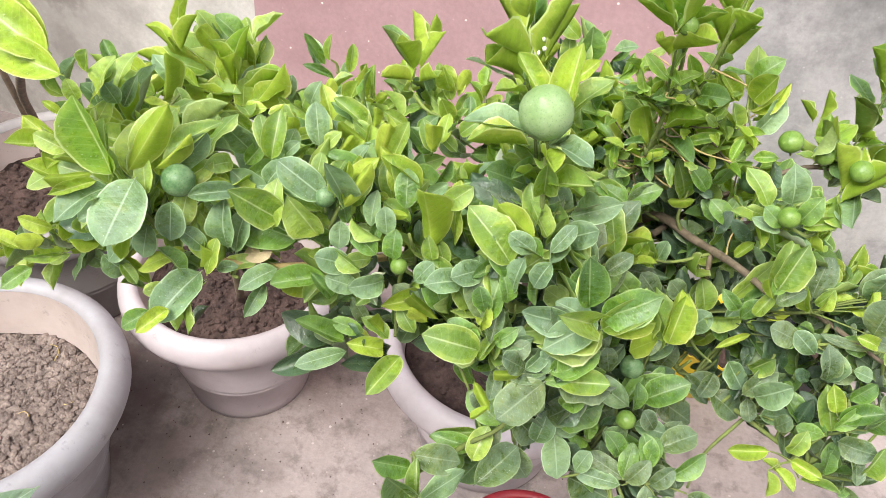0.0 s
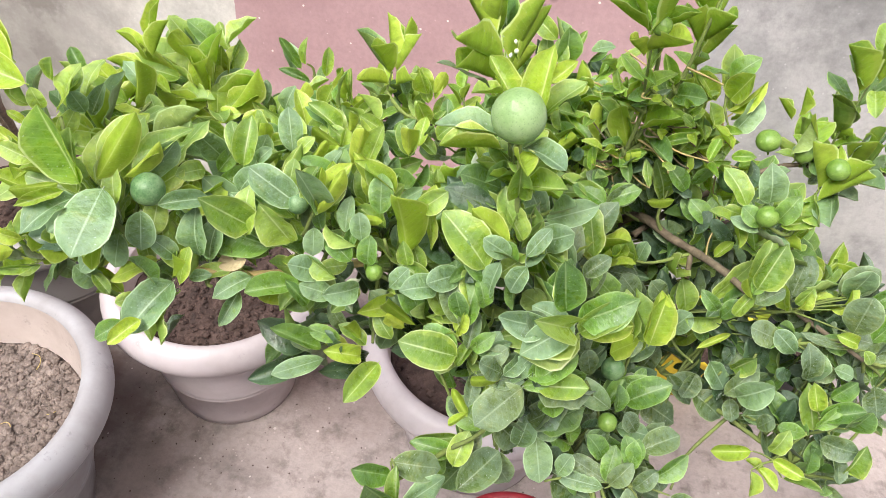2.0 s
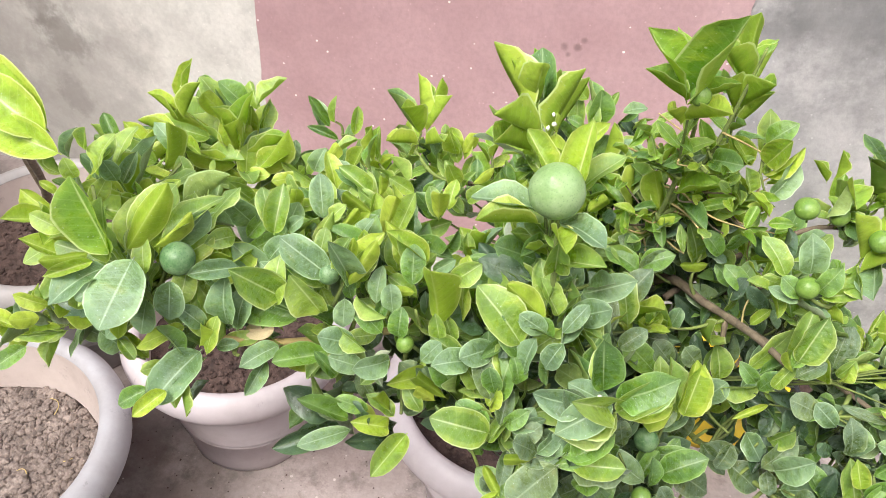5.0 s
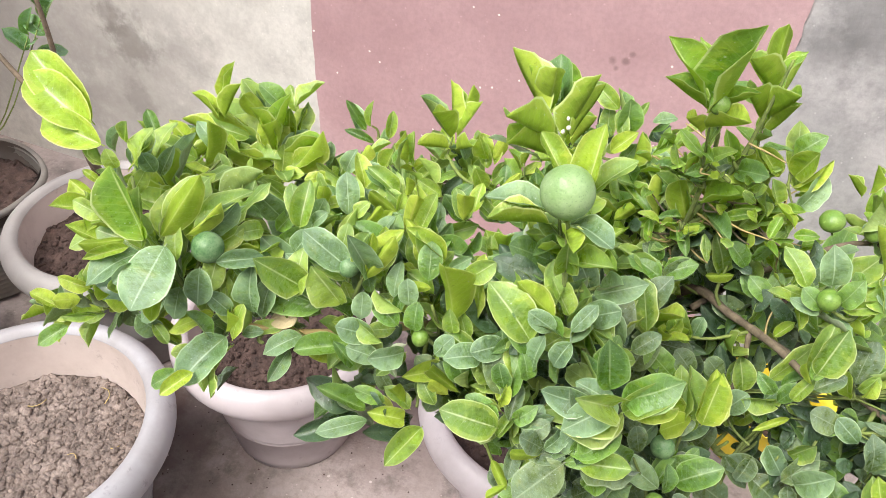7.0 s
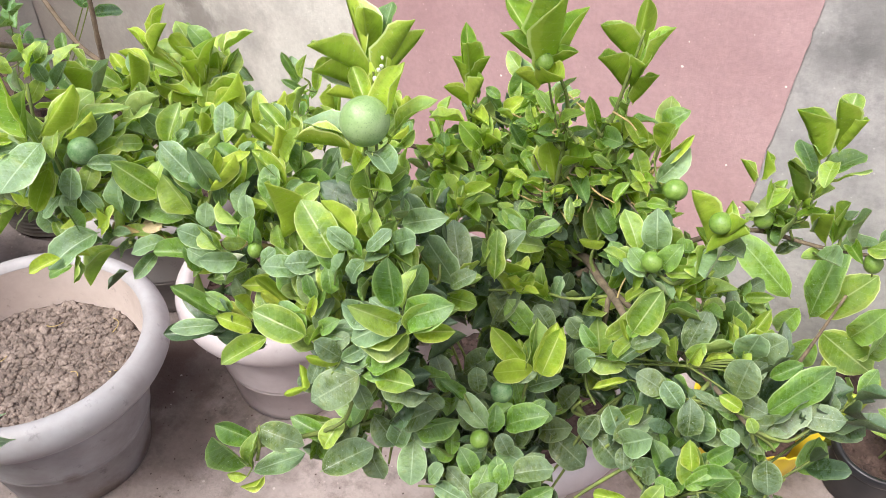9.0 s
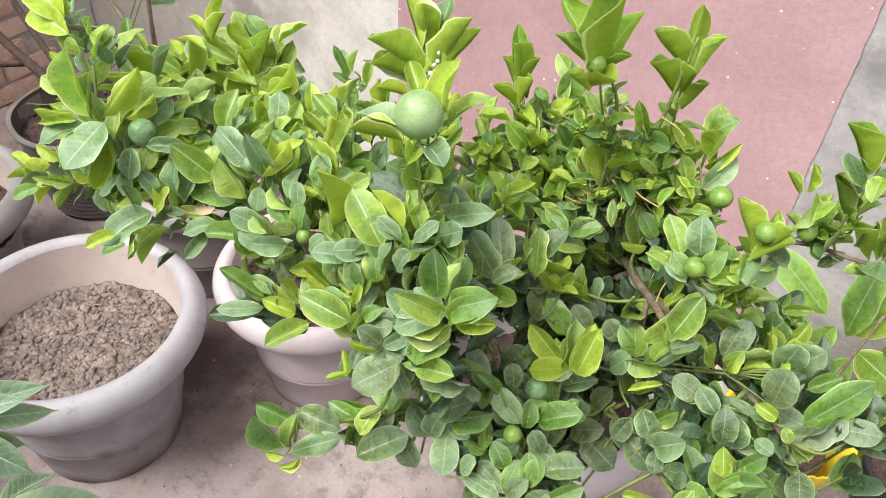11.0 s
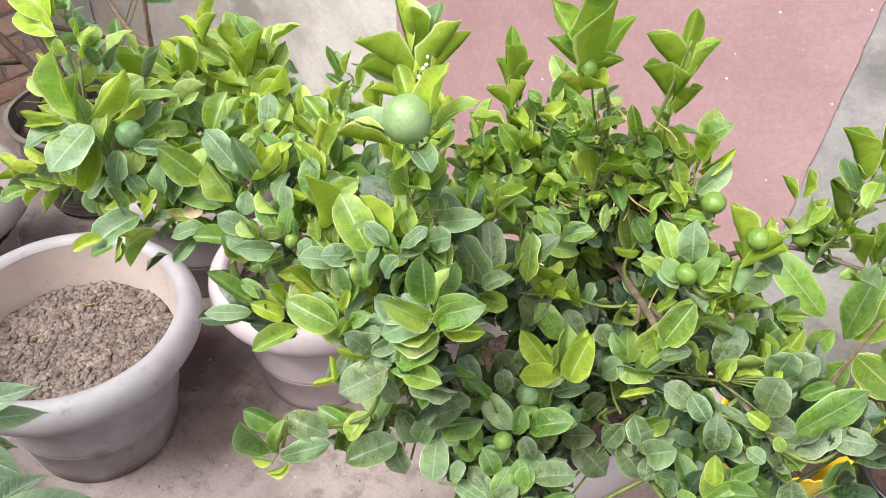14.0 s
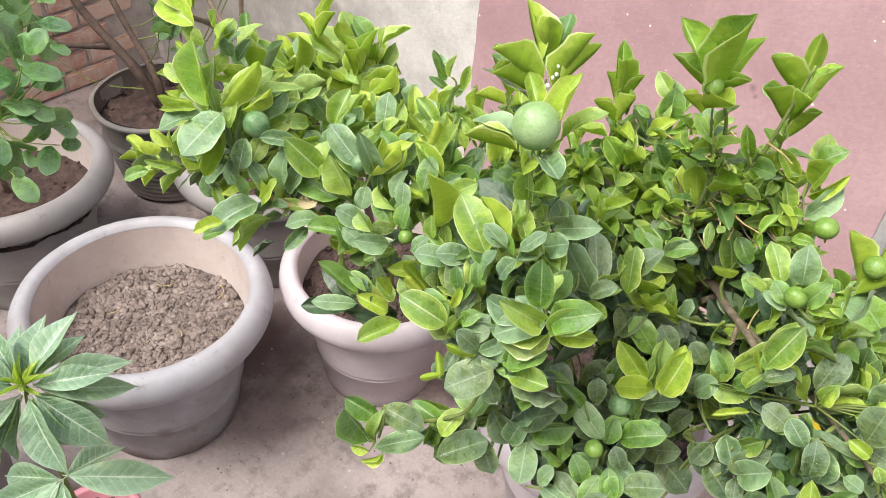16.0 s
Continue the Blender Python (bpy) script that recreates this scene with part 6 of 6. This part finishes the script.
# ---- shrub with rounded leaves in the bowl ----
M_R = {k: (M_ROUND, M_ROUND) for k in "yvmdgwo"}
shrub = Plant("round_leaf_shrub", (BOWL[0], BOWL[1], 0.28), "small shrub with rounded dusty dark green leaves", "shrub", M_R, M_R)
shrub.limb("stem", [(BOWL[0], BOWL[1], 0.28), (-1.55, 0.52, 0.5), (-1.48, 0.55, 0.75), (-1.45, 0.60, 0.95)], 0.007, 0.003, M_BARK)
shrub.limb("stem", [(-1.55, 0.52, 0.5), (-1.45, 0.50, 0.6), (-1.36, 0.50, 0.62)], 0.005, 0.002, M_BARK)
for x, y, z, n in ((-1.42, 0.67, 0.76, 5), (-1.38, 0.60, 0.76, 5), (-1.39, 0.68, 0.72, 5), (-1.34, 0.63, 0.69, 5), (-1.35, 0.56, 0.67, 5), (-1.34, 0.61, 0.65, 5), (-1.33, 0.54, 0.63, 5), (-1.34, 0.62, 0.58, 5), (-1.29, 0.53, 0.56, 5), (-1.32, 0.50, 0.58, 5), (-1.28, 0.48, 0.52, 5), (-1.31, 0.60, 0.53, 5), (-1.45, 0.63, 0.79, 5), (-1.43, 0.55, 0.69, 5), (-1.47, 0.71, 0.78, 5), (-1.32, 0.59, 0.75, 7)):
    shoot(shrub, (x, y, z), n - 2, "md", 0.080, True, (0.4, -0.1, 0.3), 1.1, wide=0.66, shape=2)

# ---- bare stems in the old ribbed pot ----
keg_tree = Plant("bare_tree", (KEG[0] + 0.02, KEG[1] - 0.02, 0.28), "woody plant with several leaning brown stems", "tree", M_R, M_R)
kx, ky = KEG[0] + 0.02, KEG[1] - 0.02
keg_tree.limb("stem", [(kx, ky, 0.28), (-1.72, 1.03, 0.40), (-1.88, 1.0, 0.52), (-2.05, 0.98, 0.72), (-2.2, 0.95, 1.0)], 0.016, 0.008, M_DARKBARK)
keg_tree.limb("stem", [(kx + 0.02, ky, 0.28), (-1.66, 1.06, 0.38), (-1.82, 1.08, 0.50), (-2.0, 1.1, 0.68)], 0.013, 0.007, M_DARKBARK)
keg_tree.limb("stem", [(-1.78, 1.02, 0.44), (-1.9, 0.86, 0.46), (-2.05, 0.7, 0.50)], 0.009, 0.004, M_DARKBARK)
for x, y, z in ((-1.440, 1.000, 0.627), (-1.457, 1.000, 0.737), (-1.676, 1.150, 0.520), (-1.238, 1.100, 0.843), (-1.298, 1.100, 0.781), (-1.773, 1.200, 0.441), (-1.803, 1.200, 0.484), (-2.235, 0.950, 0.391), (-2.146, 0.950, 0.339)):
    shoot(keg_tree, (x, y, z), 4, "md", 0.075, True)

# ---- forked dry stem behind the pots ----
fork = Plant("dry_sapling", (-1.14, 1.10, 0.27), "thin dry forked sapling stem in dark soil", "sapling", M_R, M_R)
fork.limb("stem", [(-1.14, 1.10, 0.27), (-1.12, 1.02, 0.5), (-1.08, 0.95, 0.743)], 0.007, 0.006, M_BARK)
fork.limb("stem", [(-1.08, 0.95, 0.743), (-1.125, 0.935, 0.78), (-1.18, 0.93, 0.85), (-1.27, 0.93, 0.96)], 0.006, 0.004, M_BARK)
fork.limb("stem", [(-1.08, 0.95, 0.743), (-1.055, 0.935, 0.81), (-1.04, 0.93, 0.92), (-1.04, 0.92, 1.1)], 0.006, 0.004, M_BARK)

# ---- long-leaved sapling in the rose pot ----
M_L = {k: (M_MANGO, M_MANGO) for k in "ymdgwo"}
sap = Plant("long_leaf_sapling", (-0.665, 0.20, 0.165), "young sapling with a rosette of long pointed dusty leaves", "sapling", M_L, M_L)
sap.limb("stem", [(-0.665, 0.20, 0.165), (-0.62, 0.18, 0.42), (-0.56, 0.165, 0.68), (-0.525, 0.162, 0.765)], 0.004, 0.003, M_TWIG)
for heading, rise, length, width in ((100, 40, 0.095, 0.038), (67, 1, 0.118, 0.038), (51, 9, 0.092, 0.034), (55, -15, 0.124, 0.034), (20, -35, 0.117, 0.052), (-20, -35, 0.110, 0.052), (-80, -18, 0.10, 0.042), (136, 26, 0.09, 0.038), (104, 9, 0.09, 0.032), (-79, -38, 0.115, 0.042), (-108, 20, 0.09, 0.038), (-135, 51, 0.08, 0.036), (-177, 44, 0.085, 0.036), (-77, -55, 0.10, 0.034), (40, -40, 0.10, 0.036), (0, -50, 0.09, 0.036), (160, 10, 0.10, 0.036), (-140, 5, 0.11, 0.038)):
    a, e = radians(heading), radians(rise)
    sap.leaf((-0.525 + 0.008 * math.cos(a), 0.162 + 0.008 * math.sin(a), 0.765 + 0.01 * math.sin(e)), (math.cos(a) * math.cos(e), math.sin(a) * math.cos(e), math.sin(e)), length, width, "m", POINTED, 0.12)
for k in range(13):
    a, e = k * 2.4, radians(20 + 4.5 * k)
    sprout = new("leaf", blade("y", POINTED))
    sprout.parent = sap.root
    sprout.matrix_basis = leaf_pose(Vector((-0.525, 0.162, 0.768)) - sap.at, (math.cos(a) * math.cos(e), math.sin(a) * math.cos(e), math.sin(e)), 0.034 + 0.002 * (k % 5), 0.007, 0.2)
sap.leaf((-0.590, 0.173, 0.485), (0.109, 0.110, -0.02), 0.160, 0.058, "d", POINTED, 0.05)
for heading, length in ((-25, 0.13), (-70, 0.12), (-120, 0.13), (100, 0.12), (-150, 0.13)):
    a = radians(heading)
    sap.leaf((-0.595, 0.172, 0.47), (math.cos(a), math.sin(a), -0.25), length, length * 0.36, "d", POINTED, 0.12)

# ---- broad leaves by the wall, in the yellow bag and the black pot ----
wallp = Plant("broad_leaf_plant", (BAG[0], BAG[1], 0.11), "small plant with broad glossy leaves in a yellow bag", "plant")
wallp.limb("stem", [(BAG[0], BAG[1], 0.11), (0.38, 1.36, 0.32), (0.405, 1.41, 0.50)], 0.005, 0.003, M_BARK)
for base, tip, width in (
    ((0.318, 1.420, 0.433), (0.181, 1.400, 0.559), 0.088),
    ((0.365, 1.420, 0.401), (0.349, 1.400, 0.604), 0.088),
    ((0.371, 1.420, 0.413), (0.434, 1.400, 0.560), 0.095),
    ((0.392, 1.420, 0.383), (0.513, 1.400, 0.337), 0.107),
    ((0.340, 1.420, 0.420), (0.316, 1.400, 0.346), 0.063),
    ((0.446, 1.420, 0.389), (0.482, 1.400, 0.495), 0.076),
    ((0.390, 1.420, 0.355), (0.375, 1.400, 0.273), 0.076),
    ((0.485, 1.420, 0.344), (0.512, 1.400, 0.449), 0.076),
):
    way = Vector(tip) - Vector(base)
    wallp.leaf(base, way, way.length, width * 0.8, "ggm"[int(width * 1000) % 3], 2 if width > 0.08 else 4, 0.3)
seedling = Plant("seedling", (0.615, 1.412, 0.105), "small pale seedling in a black pot", "plant")
seedling.limb("stem", [(0.615, 1.412, 0.105), (0.625, 1.402, 0.205)], 0.003, 0.002, M_TWIG)
for i in range(11):
    a = i * 2.4
    seedling.leaf((0.625, 1.402, 0.155 + 0.008 * i), (math.cos(a), math.sin(a), 0.2), 0.065, 0.032, "m")


# ---- dry leaves in the red pot ----
for i in range(16):
    a, d = GRAIN.uniform(0, 6.28), 0.095 * math.sqrt(GRAIN.random())
    v, f, uv, skin = SHAPES[1 + i % 3]
    ob = obj("dry_leaf", v * (1, 1, 2.2), f, M_DRY)
    ob.matrix_basis = leaf_pose((0.05 + d * math.cos(a), 0.60 + d * math.sin(a), 0.25 + 0.008 * GRAIN.random()), (math.cos(a + 2), math.sin(a + 2), GRAIN.uniform(-0.1, 0.3)), 0.055, 0.030, 0.5, Vector((0, 0, 1)))
    tagged(ob, "curled brown dry leaf lying on soil", "dry leaf", "dry leaves in the red pot")

# ---- straws and chips on the dry soil ----
for x, y, turn, size in ((-0.914, 0.70, 1.9, 0.05), (-1.02, 0.62, 0.4, 0.04), (-0.88, 0.56, 2.6, 0.025), (-1.03, 0.50, 1.0, 0.03), (-0.82, 0.60, 0.2, 0.02)):
    pts = [(x + size * (s - 0.5) * math.cos(turn + s), y + size * (s - 0.5) * math.sin(turn + s), 0.2745 + 0.003 * math.sin(3 * s)) for s in (0, 0.33, 0.66, 1)]
    ob = obj("straw", *tube(pts, 0.0011, 0.0007, 5), M_STRAW)
    tagged(ob, "pale dry straw lying on grey soil", "straw", "straws on the dry soil")

# ---- crumbs of soil swept about on the floor ----
vs, fs = [], []
cube = [(-1, -1, 0), (1, -1, 0), (1.1, 1, 0), (-0.9, 1, 0), (-0.5, -0.6, 1), (0.7, -0.4, 0.9), (0.5, 0.6, 1.1), (-0.6, 0.5, 0.8)]
for i in range(300):
    px, py = GRAIN.choice((POT_A, POT_B_AT, POT_C, (-0.55, 0.62)))
    a, d = GRAIN.uniform(0, 6.28), 0.16 + abs(GRAIN.gauss(0, 0.16))
    x, y, k, turn = px + d * math.cos(a), py + d * math.sin(a), GRAIN.uniform(0.0005, 0.0018), GRAIN.uniform(0, 6.28)
    o = len(vs)
    vs += [(x + k * (u * math.cos(turn) - v * math.sin(turn)), y + k * (u * math.sin(turn) + v * math.cos(turn)), k * w) for u, v, w in cube]
    fs += [tuple(o + j for j in f) for f in ((4, 5, 6, 7), (0, 1, 5, 4), (1, 2, 6, 5), (2, 3, 7, 6), (3, 0, 4, 7), (3, 2, 1, 0))]
crumbs = obj("floor_grit", vs, fs, M_SOIL_D, smooth=False)
tagged(crumbs, "dark crumbs of soil scattered over the cement", "grit", kind="stuff")

# ---- bricks of the side wall ----
brick_mesh = []
for s in range(4):
    bm = box_bm(0, 0.10, 0, 0.205, 0, 0.062, 0.006)
    for v in bm.verts:
        v.co += Vector(noise.noise_vector(v.co * 25 + Vector((s * 7, 0, 0)))) * 0.004
    ob = part("brick", bm, M_BRICK)
    brick_mesh.append(ob.data)
    bpy.data.objects.remove(ob)
for row in range(16):
    for k in range(8):
        y = 0.02 + k * 0.217 - (0.108 if row % 2 else 0)
        if y + 0.2 > 1.505 or y < -0.2:
            continue
        ob = new("brick", brick_mesh[GRAIN.randrange(4)])
        ob.parent = side_wall
        ob.location = (-2.458 + GRAIN.uniform(-0.006, 0.006), y + GRAIN.uniform(-0.004, 0.004), 0.006 + row * 0.074 + GRAIN.uniform(-0.002, 0.002))
        ob.rotation_euler = (GRAIN.uniform(-0.01, 0.01), 0, GRAIN.uniform(-0.015, 0.015))
